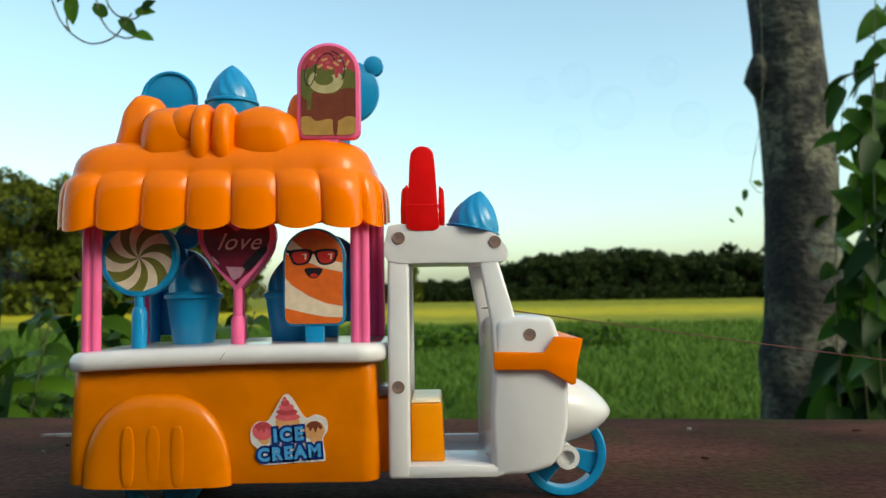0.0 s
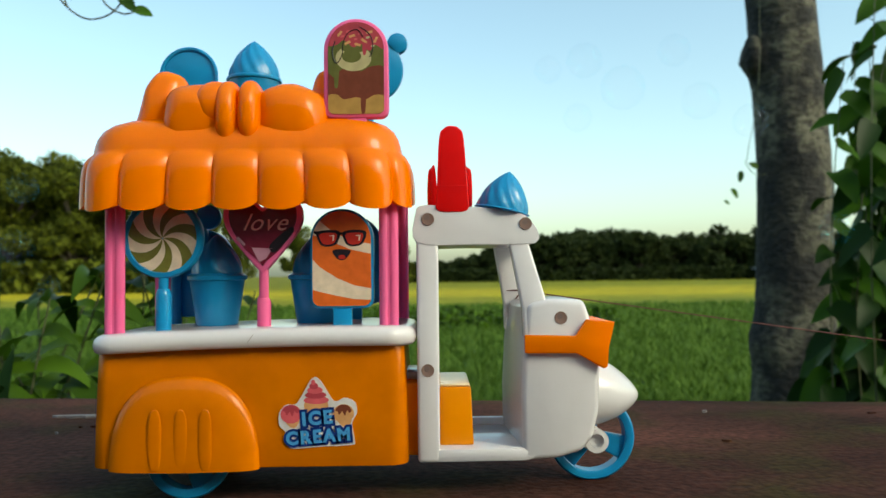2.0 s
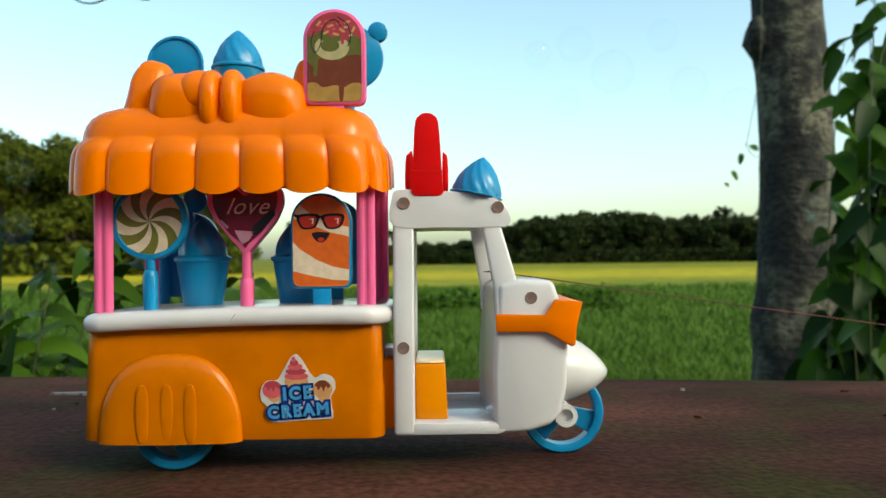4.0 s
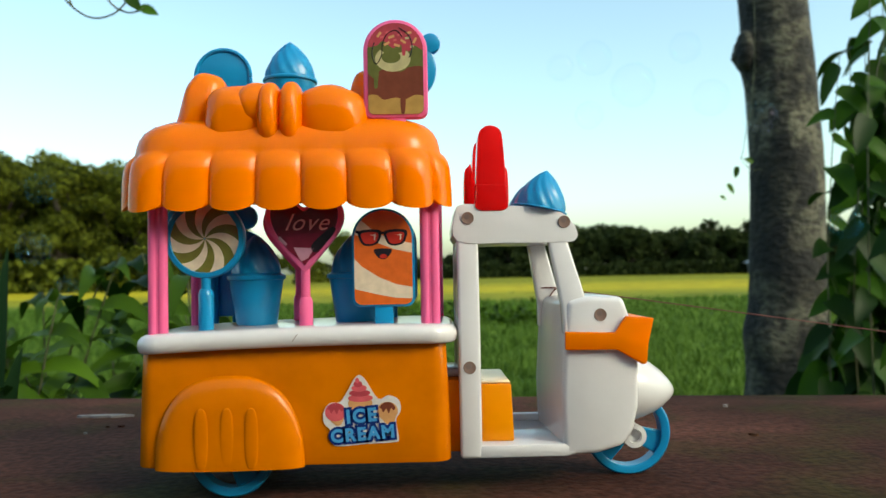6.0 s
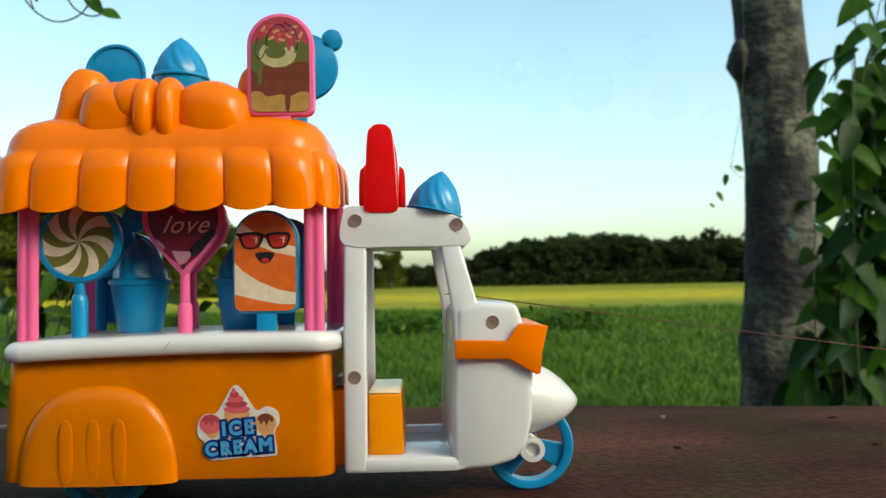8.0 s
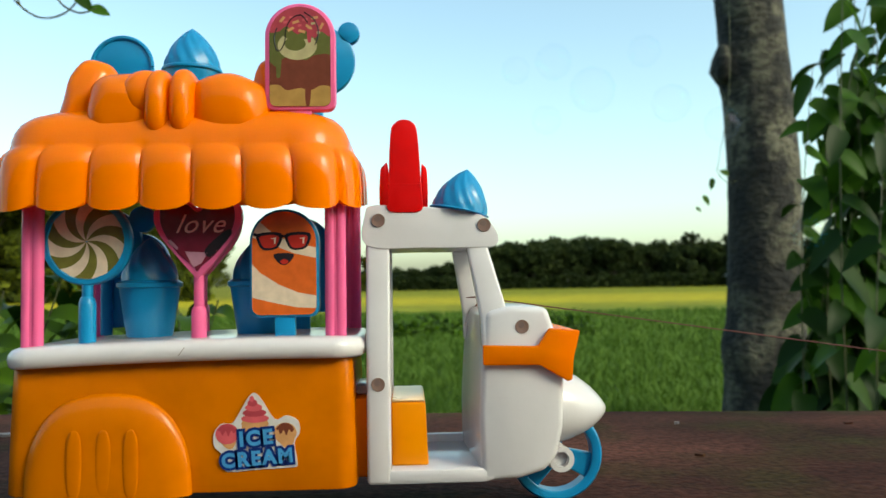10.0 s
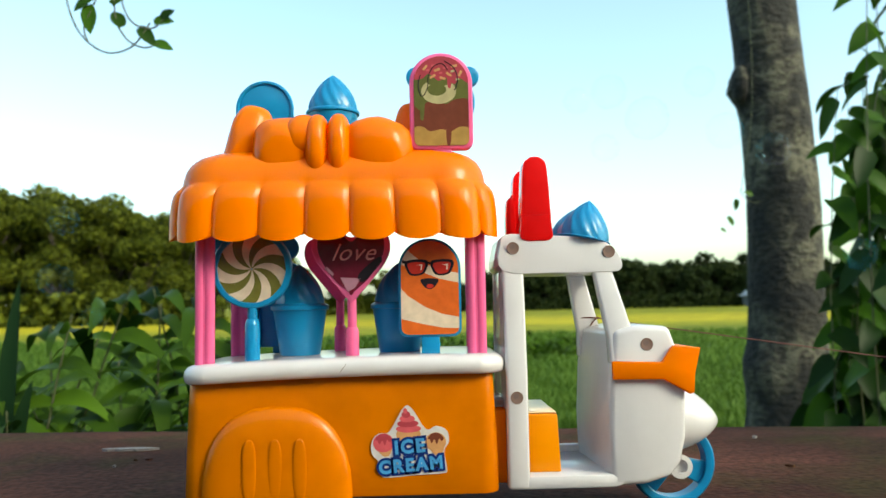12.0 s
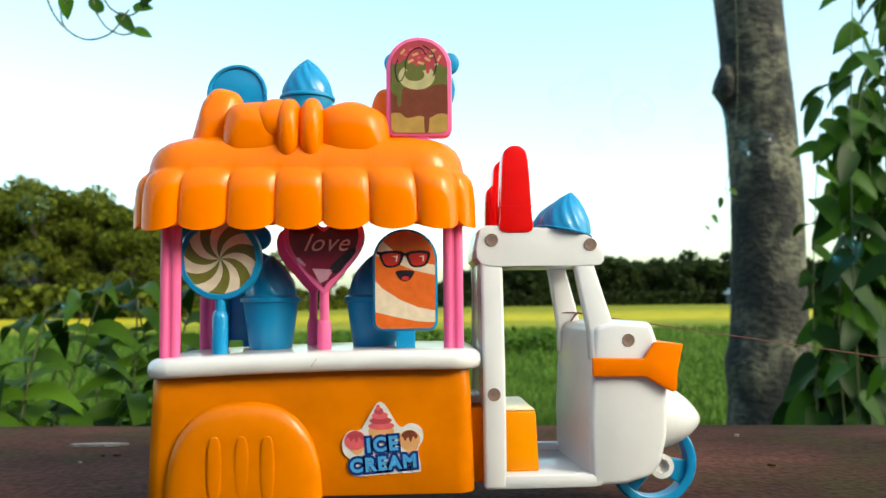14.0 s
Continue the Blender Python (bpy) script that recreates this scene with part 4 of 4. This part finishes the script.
for hx, hy, front in ((-85.0, 321.5, True), (-94.0, 361.0, False)):
    heart = part("heart_lolly", prism(heart_outline(hx, 108, 16.2, 91.5, 122), hy, hy + 4.5, 1.0, 3), PINK, toy, "pink heart lolly with a dark red picture reading love" if front else "plain pink heart lolly at the back of the counter")
    part("stick", tube([(hx, hy + 2.2, 80), (hx, hy + 2.2, 93)], 1.9, 16), PINK, heart)
    part("stick_holder", lathe([(2.6, 69), (2.8, 70), (2.8, 79.6), (2.3, 81), (2, 81.4)], (hx, hy + 2.2, 0), 24), PINK, heart)
    if front:
        part("print", prism(heart_outline(hx, 108.4, 13.8, 94.5, 120.2), hy - 0.35, hy + 0.1), MAROON_P, heart, "dark glossy maroon picture")
        # lilac patches paint the shine on the glossy picture
        face_piece("print_shine", [(hx - 1.5, 96), (hx + 1.5, 97.5), (hx + 4, 101.5), (hx - 4.5, 102)], hy - 0.33, SHINE_P, heart)
        face_piece("print_shine", [(hx - 11, 105.5), (hx - 7.5, 102.6), (hx - 7, 103.5), (hx - 10, 106.6)], hy - 0.33, SHINE_P, heart)
        face_piece("print_dark", curvy([(hx + 5, 100), (hx + 12.5, 108), (hx + 11, 110), (hx + 3, 103)]), hy - 0.33, DARK_P, heart)
        word("love", "lettering", 10.0, (hx + 0.6, 112.0), hy - 0.4, printed("pale_rose_print", (0.85, 0.40, 0.42)), heart, 0.0, 0.45, 0, 0.1, 1.08, "pink slanted word love")

px, pz, py = -52.6, 97.2, 320.0
popl = bar_lolly("bar_lolly", px, pz, 12.9, 20.3, py, 5.2, BLUE, toy, "blue-backed ice lolly with an orange and cream picture", 3.8, 69.0)
inner = shift(bar_outline(11.9, 19.3, 11.6, 22, 3.0), px, pz)
part("print", prism(inner, py - 0.3, py + 0.2), RUST_P, popl, "orange and cream lolly picture")
P = lambda pts: shift(pts, px, pz)
face_piece("print_band", P([(-13, 1), (-9, -3.5), (-2, -8), (5, -11), (13, -12.5), (13, -17), (5, -16.6), (-3, -15), (-13, -12.5)][::-1]), py - 0.3, CREAM_P, popl, inner)
face_piece("print_band", P([(-13, 13), (-9, 15.5), (-4, 11), (3, 7.5), (13, 5.5), (13, 1.5), (4, 3.5), (-6, 7.5), (-13, 10)][::-1]), py - 0.3, CREAM_P, popl, inner)
for dx in (-5.4, 5.2):
    lens = curvy([(dx - 4.4, 11.0), (dx + 4.4, 11.2), (dx + 3.8, 6.6), (dx + 1.4, 5.0), (dx - 2.2, 5.0), (dx - 4.0, 7.0)], 4)
    face_piece("print_frame", P(lens), py - 0.55, DARK_P, popl)
    mx, mz = sum(p[0] for p in lens) / len(lens), sum(p[1] for p in lens) / len(lens)
    face_piece("print_lens", P([(mx + (x - mx) * 0.74, mz + (z - mz) * 0.72) for x, z in lens]), py - 0.8, LENS_P, popl)
    face_piece("print_glint", P([(dx + 0.2, 9.2), (dx + 2.5, 9.6), (dx + 2.2, 7.2), (dx + 1.7, 7.2), (dx + 1.8, 9.0)]), py - 1.05, CREAM_P, popl)
face_piece("print_frame", P([(-1.4, 9.6), (1.2, 9.6), (1.2, 10.6), (-1.4, 10.6)]), py - 0.55, DARK_P, popl)
face_piece("print_frame", P([(-11.3, 10.2), (-9.5, 9.6), (-9.5, 11.0), (-11.3, 11.4)]), py - 0.55, DARK_P, popl)
face_piece("print_mark", P(curvy([(-3.6, 3.4), (3.4, 3.4), (2.2, 0.4), (0, -0.8), (-2.4, 0.4)], 4)), py - 0.55, DARK_P, popl)
face_piece("print_mark", P(circle(1.5, 14, 0.1, 0.5, 0.9)), py - 0.8, LENS_P, popl)
bar_lolly("back_lolly", -121.5, 92, 13.2, 20, 362, 5, BLUE, toy, "plain blue lolly at the back of the counter", 3.8, 69.0)
bar_lolly("back_lolly", -52.5, 97.5, 13.2, 20.3, 362, 5, BLUE, toy, "plain blue lolly at the back of the counter", 3.8, 69.0)
for cx in (-109.5, -66.0):
    cup = part("cup", lathe([(8.4, 69.3), (8.8, 70), (10.6, 82), (11.6, 88.6), (12.6, 89), (12.6, 90.6), (11.8, 91)], (cx, 343, 0), 48), BLUE, toy, "blue ice cream cup with a pointed lid")
    scoop("lid", (cx, 343), 11.2, 90.6, 108.5, cup, 0, None, 10, 0.8)

# sticker on the cart
st = lambda pts: [(-61.2 + 0.119 * x, 35.7 - 0.119 * y) for x, y in pts]
sticker = part("sticker", prism(st(curvy([(-22, -117), (5, -110), (50, -42), (85, -52), (120, -36), (126, 0), (110, 32), (119, 92), (104, 104), (10, 108), (-85, 114), (-102, 100), (-108, 62), (-131, 36), (-131, -4), (-110, -30), (-78, -32), (-58, -58)], 4)), 312.75, 313.4), WHITE_P, toy, "white ice cream sticker with blue lettering")
Y1, Y2, Y3 = 312.74, 312.55, 312.3
face_piece("picture_cone", st(curvy([(-45, -40), (28, -40), (18, 5), (-35, 5)], 4)), Y1, TAN_P, sticker, None, 0.1)
for cx, cy, rx, rz, mat in ((-8, -45, 42, 13, ROSE_P), (-10, -62, 36, 12, BERRY_P), (-12, -78, 26, 12, ROSE_P), (-16, -92, 15, 11, BERRY_P), (-18, -104, 7, 9, ROSE_P)):
    face_piece("picture_cream", st(circle(rx, 24, cx, cy, rz)), Y2 - 0.02 * abs(cy) / 10, mat, sticker, None, 0.1)
for cx, scoop_mat in ((-92, ROSE_P), (82, TAN_P)):
    face_piece("picture_cone", st(curvy([(cx - 24, 12), (cx + 26, 12), (cx + 18, 42), (cx - 4, 42)], 3)), Y1, TAN_P, sticker, None, 0.1)
    face_piece("picture_scoop", st(circle(35, 26, cx, 0, 31)), Y2, scoop_mat, sticker, None, 0.1)
    face_piece("picture_sauce", st(curvy([(cx - 27, -12), (cx - 12, -28), (cx + 12, -28), (cx + 27, -12), (cx + 20, -2), (cx + 12, -10), (cx + 4, 8), (cx - 4, -8), (cx - 14, 4), (cx - 20, -8)], 4)), Y3, BERRY_P if cx < 0 else BROWN_P, sticker, None, 0.1)
for text, size, c, turn in (("ICE", 7.2, (-61.9, 33.9), 4), ("CREAM", 6.9, (-61.4, 26.7), 4)):
    word(text, "lettering_edge", size, c, 312.5, NAVY_P, sticker, 1.25, 0, turn, 0.03, 1.22, "dark navy edge of the lettering")
    word(text, "lettering", size, c, 312.42, SKY_P, sticker, 0.30, 0, turn, 0.03, 1.22, "light blue lettering %s" % text)


# wheels
def wheel(cx, cy, cz, r, w, turn, label):
    prof = [(r - 4.0, -w / 2 + 0.4), (r - 3.4, -w / 2), (r - 0.8, -w / 2), (r, -w / 2 + 1.0), (r, w / 2 - 1.0), (r - 0.8, w / 2), (r - 3.4, w / 2), (r - 4.0, w / 2 - 0.4)]
    bm2 = bmesh.new()
    rings = []
    segs = 64
    for rr, h in prof:
        rings.append([bm2.verts.new((cx + rr * math.cos(2 * math.pi * i / segs), cy + h, cz + rr * math.sin(2 * math.pi * i / segs))) for i in range(segs)])
    for k in range(len(rings)):
        p, q = rings[k], rings[(k + 1) % len(rings)]
        for i in range(segs):
            bm2.faces.new((p[i], p[(i + 1) % segs], q[(i + 1) % segs], q[i]))
    ob = part("wheel", bm2, BLUE, toy, label, smooth=50)
    part("hub", lathe([(3.4, -w / 2), (4.0, -w / 2 + 0.6), (4.0, w / 2 - 0.6), (3.4, w / 2)], (cx, cy, cz), 24, "y"), BLUE, ob)
    for k in range(3):
        a = turn + 2 * math.pi * k / 3
        ca, sa = math.cos(a), math.sin(a)
        pts = [(2.5, -3.2), (r - 2.5, -5.4), (r - 2.0, 5.4), (2.5, 3.2)]
        part("spoke", prism([(cx + u * ca - v * sa, cz + u * sa + v * ca) for u, v in pts], cy - 1.6, cy + 1.6, 0.5, 1), BLUE, ob)
    return ob


wheel(52.5, 345, 19.2, 18.6, 7.5, radians(-20), "blue plastic front wheel")
wheel(-115, 322, 18.0, 17, 6.5, radians(60), "blue plastic rear wheel under the mudguard")
wheel(-115, 368, 18.0, 17, 6.5, radians(20), "blue plastic rear wheel under the mudguard")
part("axle", tube([(-115, 318, 18.0), (-115, 372, 18.0)], 1.6, 12), WHITE, toy)

# cab
def taper(bm2):
    """The cab's sides lean in above its waist."""
    for z in (62, 75, 90):
        bmesh.ops.bisect_plane(bm2, geom=bm2.verts[:] + bm2.edges[:] + bm2.faces[:], plane_co=(0, 0, z), plane_no=(0, 0, 1))
    for v in bm2.verts:
        v.co.y = YC + (v.co.y - YC) * (1 - 0.0042 * max(0.0, v.co.z - 62))
    return bm2


part("hitch", rbox(-31, -19, 323, 367, 16.5, 46, 1, 2), ORANGE, toy, "orange block joining cart and cab")
part("hitch_cap", rbox(-31, -19, 333, 357, 46, 49.5, 1, 2), WHITE, toy)
cab = part("cab_floor", prism([(-22, 14.6), (22, 14.8), (26, 16.2), (26, 20), (-22, 20)], 317.8, 372.2, 1.2, 2), WHITE, toy, "white plastic cab floor")
part("back_wall", taper(rbox(-22, -19.4, 319, 371, 15, 108, 0.8, 2)), WHITE, toy, "glossy white back wall of the cab")
for y0, y1 in ((317.6, 324), (366, 372.4)):
    part("rear_pillar", taper(rbox(-22.3, -13.3, y0, y1, 14.8, 106, 1.4, 3)), WHITE, toy)
    dx = -3.4 if y0 > YC else 0
    part("front_pillar", taper(prism([(15.6 + dx, 105), (23.4 + dx, 105), (30.6 + dx, 79), (34 + dx, 75), (32 + dx, 66), (20.9 + dx, 64), (20.6 + dx, 76)], y0, y1, 1.2, 3)), WHITE, toy)
part("cab_roof", taper(prism(curvy([(-22, 103.4), (0, 102.4), (23, 102.4), (27.4, 103.4), (28.2, 106.4), (26.0, 111), (21, 115.2), (10, 117.4), (-10, 118.6), (-20, 118.8), (-22.6, 115.4)], 4), 317.2, 372.8, 2.2, 4)), WHITE, toy, "white plastic cab roof", smooth=60)
bm = prism([(20, 14.8), (34, 15.6), (44, 18.5), (48.5, 24), (51, 34), (51.6, 54), (50, 66), (47.6, 73), (45.6, 79.4), (31, 80), (22.6, 78), (20.8, 60), (19.6, 40)], 317.7, 372.3, 2.4, 3)
for v in bm.verts:
    if v.co.x < 28:
        v.co.x -= 3.4 * (v.co.y - 318) / 54
part("front_shell", bm, WHITE, toy, "white plastic front shell of the cab", smooth=50)
part("far_sill", rbox(-14, 19, 368.5, 372, 19, 23.4, 0.8, 2), WHITE, toy)
bm = bmesh.new()
secs = [(46, 23, 56, 22), (51, 24, 54.8, 21.5), (57, 25.6, 52.6, 20), (62, 27.4, 50, 17.5), (66.5, 29.8, 46.6, 13.5), (70, 32.4, 43.0, 9.5), (72.3, 34.6, 40.0, 5.4), (73.4, 36.2, 38.2, 1.6)]
rings = []
for x, lo, hi, hw in secs:
    rings.append([bm.verts.new((x, YC + hw * math.copysign(abs(math.cos(a)) ** 0.8, math.cos(a)), (lo + hi) / 2 + (hi - lo) / 2 * math.sin(a))) for a in [2 * math.pi * i / 36 for i in range(36)]])
for p, q in zip(rings, rings[1:]):
    for i in range(36):
        bm.faces.new((p[i], p[(i + 1) % 36], q[(i + 1) % 36], q[i]))
bm.faces.new(rings[0])
bm.faces.new(rings[-1])
part("front_mudguard", bm, WHITE, toy, "white pointed mudguard over the front wheel", smooth=60)
for y0, y1 in ((334, 339.5), (350.5, 356)):
    bm = prism([(42, 26), (50, 28), (56.5, 22), (56.5, 17), (52.5, 14.4), (48, 16)], y0, y1, 0.8, 2)
    fork = part("fork", bm, WHITE, toy)
    part("axle_boss", lathe([(5.0, 0), (5.0, 3), (3.0, 3.1), (2.8, 0.8), (0.1, 0.7)] if y0 > 345 else [(5.0, 0), (5.0, -3), (3.0, -3.1), (2.8, -0.8), (0.1, -0.7)], (52.5, y1 if y0 > 345 else y0, 19.6), 28, "y"), WHITE, fork)
for s in (1, -1):
    yy = YC - s * 27.4
    arm = prism([(21, 58.2), (42, 58.0), (52.5, 51.8), (54.2, 52.4), (54.8, 60), (57.4, 70.6), (46.0, 71.6), (41.5, 65), (21, 65.6)], min(yy, yy - s * 2.6), max(yy, yy - s * 2.6), 0.6, 2)
    bar = part("headlight_bar", arm, ORANGE, toy, "bright orange bar flaring out at the front")
part("headlight_plate", prism([(49, 53.5), (53.6, 53.5), (57.0, 70.6), (47.4, 71.2)], 317, 373, 0.8, 2), ORANGE, toy, "bright orange plate across the front")
part("dial", ball((46, 345, 72.6), (2.4, 14, 2.0), 16, 10), ORANGE, toy)
part("seat", prism([(-13.4, 20), (0.6, 20), (-0.4, 43.8), (-13.4, 43.8)], 325, 365, 0.8, 2), plastic("seat_orange_plastic", (1.0, 0.33, 0.001), 0.3, 0.06, 0.25), toy, "orange seat block inside the cab")
# paler slab puts the skylight on the seat's top into its colour
part("seat_top", prism([(-13.4, 43.8), (-0.4, 43.8), (-1.2, 45.0), (-13.4, 45.0)], 325.4, 364.6, 0.5, 1), plastic("seat_top_skylit_cream", (0.8, 0.6, 0.36)), toy)
# nearly flat discs; the recess's shade is put into their brown colour
for x, z, y in ((-17.5, 113.0, 322.6), (-18, 51.6, 317.5), (36, 72.2, 317.6), (22.8, 110.9, 322.4)):
    hole = part("screw_socket", lathe([(2.6, 0.1), (2.55, -0.12), (2.3, -0.14), (2.1, -0.06), (0.1, -0.05), (0.1, 0.8), (2.6, 0.8)], (x, y, z), 24, "y", closed=True), HOLE, toy, "screw hole with its shade put into a flat brown disc")
    # dark spot high in the disc paints the shading at the screw
    part("screw", lathe([(1.35, 0.1), (1.2, -0.1), (0.1, -0.12)], (x - 0.3, y, z + 0.7), 14, "y"), plastic("dark_screw_shading", (0.16, 0.11, 0.10), 0.5), hole)
for y0, y1 in ((323.0, 333.4), (356.6, 367)):
    pop = part("red_lolly", prism(curvy([(-13.8, 117), (-13.6, 124), (-12.6, 146), (-10.6, 150.6), (-7.4, 151.8), (-4.0, 150.6), (-2.2, 146), (-0.9, 124), (-0.8, 117), (-7, 116)], 4), y0, y1, 2.0, 4), RED, toy, "glossy red plastic ice lolly on the cab roof", smooth=60)
    part("collar", rbox(-13.9, -0.7, y0 - 0.1, y1 + 0.1, 126.4, 127.2, 0.3, 1), RED, pop)
part("red_wing", prism(curvy([(-17.4, 119), (-17.4, 134), (-16.0, 137), (-14.2, 137), (-13.4, 119)], 4), 343, 352, 1, 2), RED, toy, "small red fin behind the lollies")
part("red_wing", prism(curvy([(-0.6, 119), (-0.6, 136), (0.4, 137), (1.8, 134), (1.8, 119)], 4), 343, 352, 1, 2), RED, toy, "small red fin behind the lollies")
for y in (332.5, 357.5):
    hat = scoop("soft_serve_ornament", (13.9, y), 11.4, 116.6, 133.8, toy, 12, None, 12, 0.7)
    hat["label"] = "blue soft-serve ornament on the cab roof"

# ---- thread, flakes and grit on the ledge ----
thread = thing("thread", (0.02, 0.366, 0.08), "thin red thread tied to the cab and pulled taut", "thread")
part("line", tube([(0.0305, 0.3655, 0.0815), (0.20, 0.418, 0.0562), (0.36, 0.468, 0.0325), (0.555, 0.528, 0.0030)], 0.0003, 6), THREAD, thread, scale=1)
part("loop", tube(curve3([(0.0185, 0.3645, 0.0825), (0.0245, 0.364, 0.0825), (0.0325, 0.3645, 0.0815), (0.0325, 0.3735, 0.0815)]), 0.00035, 6), THREAD, thread, scale=1)
part("loose_end", tube(curve3([(0.0265, 0.3635, 0.0828), (0.0235, 0.3625, 0.080), (0.0205, 0.3620, 0.0745), (0.0225, 0.3615, 0.0695), (0.0240, 0.3615, 0.0685)]), 0.00035, 6), THREAD, thread, scale=1)
rf = random.Random(21)
for k in range(15):
    x, y, r = rf.uniform(-0.33, 0.33), rf.uniform(0.38, 0.52), rf.uniform(0.0006, 0.0022)
    bm = bmesh.new()
    top = [bm.verts.new((x + r * rf.uniform(0.5, 1.4) * math.cos(a) * 1.5, y + r * rf.uniform(0.5, 1.3) * math.sin(a), 0.0016)) for a in [math.pi * i / 4 for i in range(8)]]
    bot = [bm.verts.new((v.co.x, v.co.y, 0.0)) for v in top]
    bm.faces.new(top)
    for i in range(8):
        bm.faces.new((top[(i + 1) % 8], top[i], bot[i], bot[(i + 1) % 8]))
    tagged(part("paint_flake" if k % 3 else "pebble", bm, CHIP if k % 3 == 1 else CONCRETE, scale=1), "small pale flake lying on the ledge" if k % 3 else "small brown crumb lying on the ledge", "debris", "grit on the ledge")

bm = bmesh.new()
scuff = [bm.verts.new((-0.245 + 0.017 * math.cos(a) * (1 + 0.3 * noise.noise((3 * a, 0, 0))), 0.51 + 0.0028 * math.sin(a) * (1 + 0.8 * noise.noise((5 * a, 2, 0))), 0.0021)) for a in [math.pi * k / 16 for k in range(32)]]
low = [bm.verts.new((v.co.x, v.co.y, 0.0)) for v in scuff]
bm.faces.new(scuff)
for i in range(32):
    bm.faces.new((scuff[(i + 1) % 32], scuff[i], low[i], low[(i + 1) % 32]))
tagged(part("paint_scuff", bm, CHIP, scale=1), "long pale smear of dried paint on the ledge", "smear")

part("scratch", tube([(-88.6, 309.6, 64.2), (-87.6, 309.42, 65.6), (-86.4, 309.7, 67.2)], 0.12, 5), HOLE, bpy.data.objects["counter"], "thin grey scratch in the rim")

# ---- soap bubbles drifting by ----
for x, y, z, r in ((0.17, 0.75, 0.27, 0.021), (0.12, 0.72, 0.235, 0.013), (0.235, 0.72, 0.25, 0.017), (0.09, 0.7, 0.275, 0.012), (-0.33, 0.6, 0.16, 0.011), (-0.345, 0.62, 0.115, 0.013), (-0.30, 0.58, 0.085, 0.008), (0.29, 0.74, 0.235, 0.016), (0.205, 0.70, 0.292, 0.014), (0.135, 0.76, 0.30, 0.017), (0.36, 0.72, 0.13, 0.015)):
    tagged(part("soap_bubble", ball((x, y, z), (r, r, r), 40, 24), FILM, scale=1, smooth=180), "clear soap bubble floating in the air", "bubble", "drifting soap bubbles")
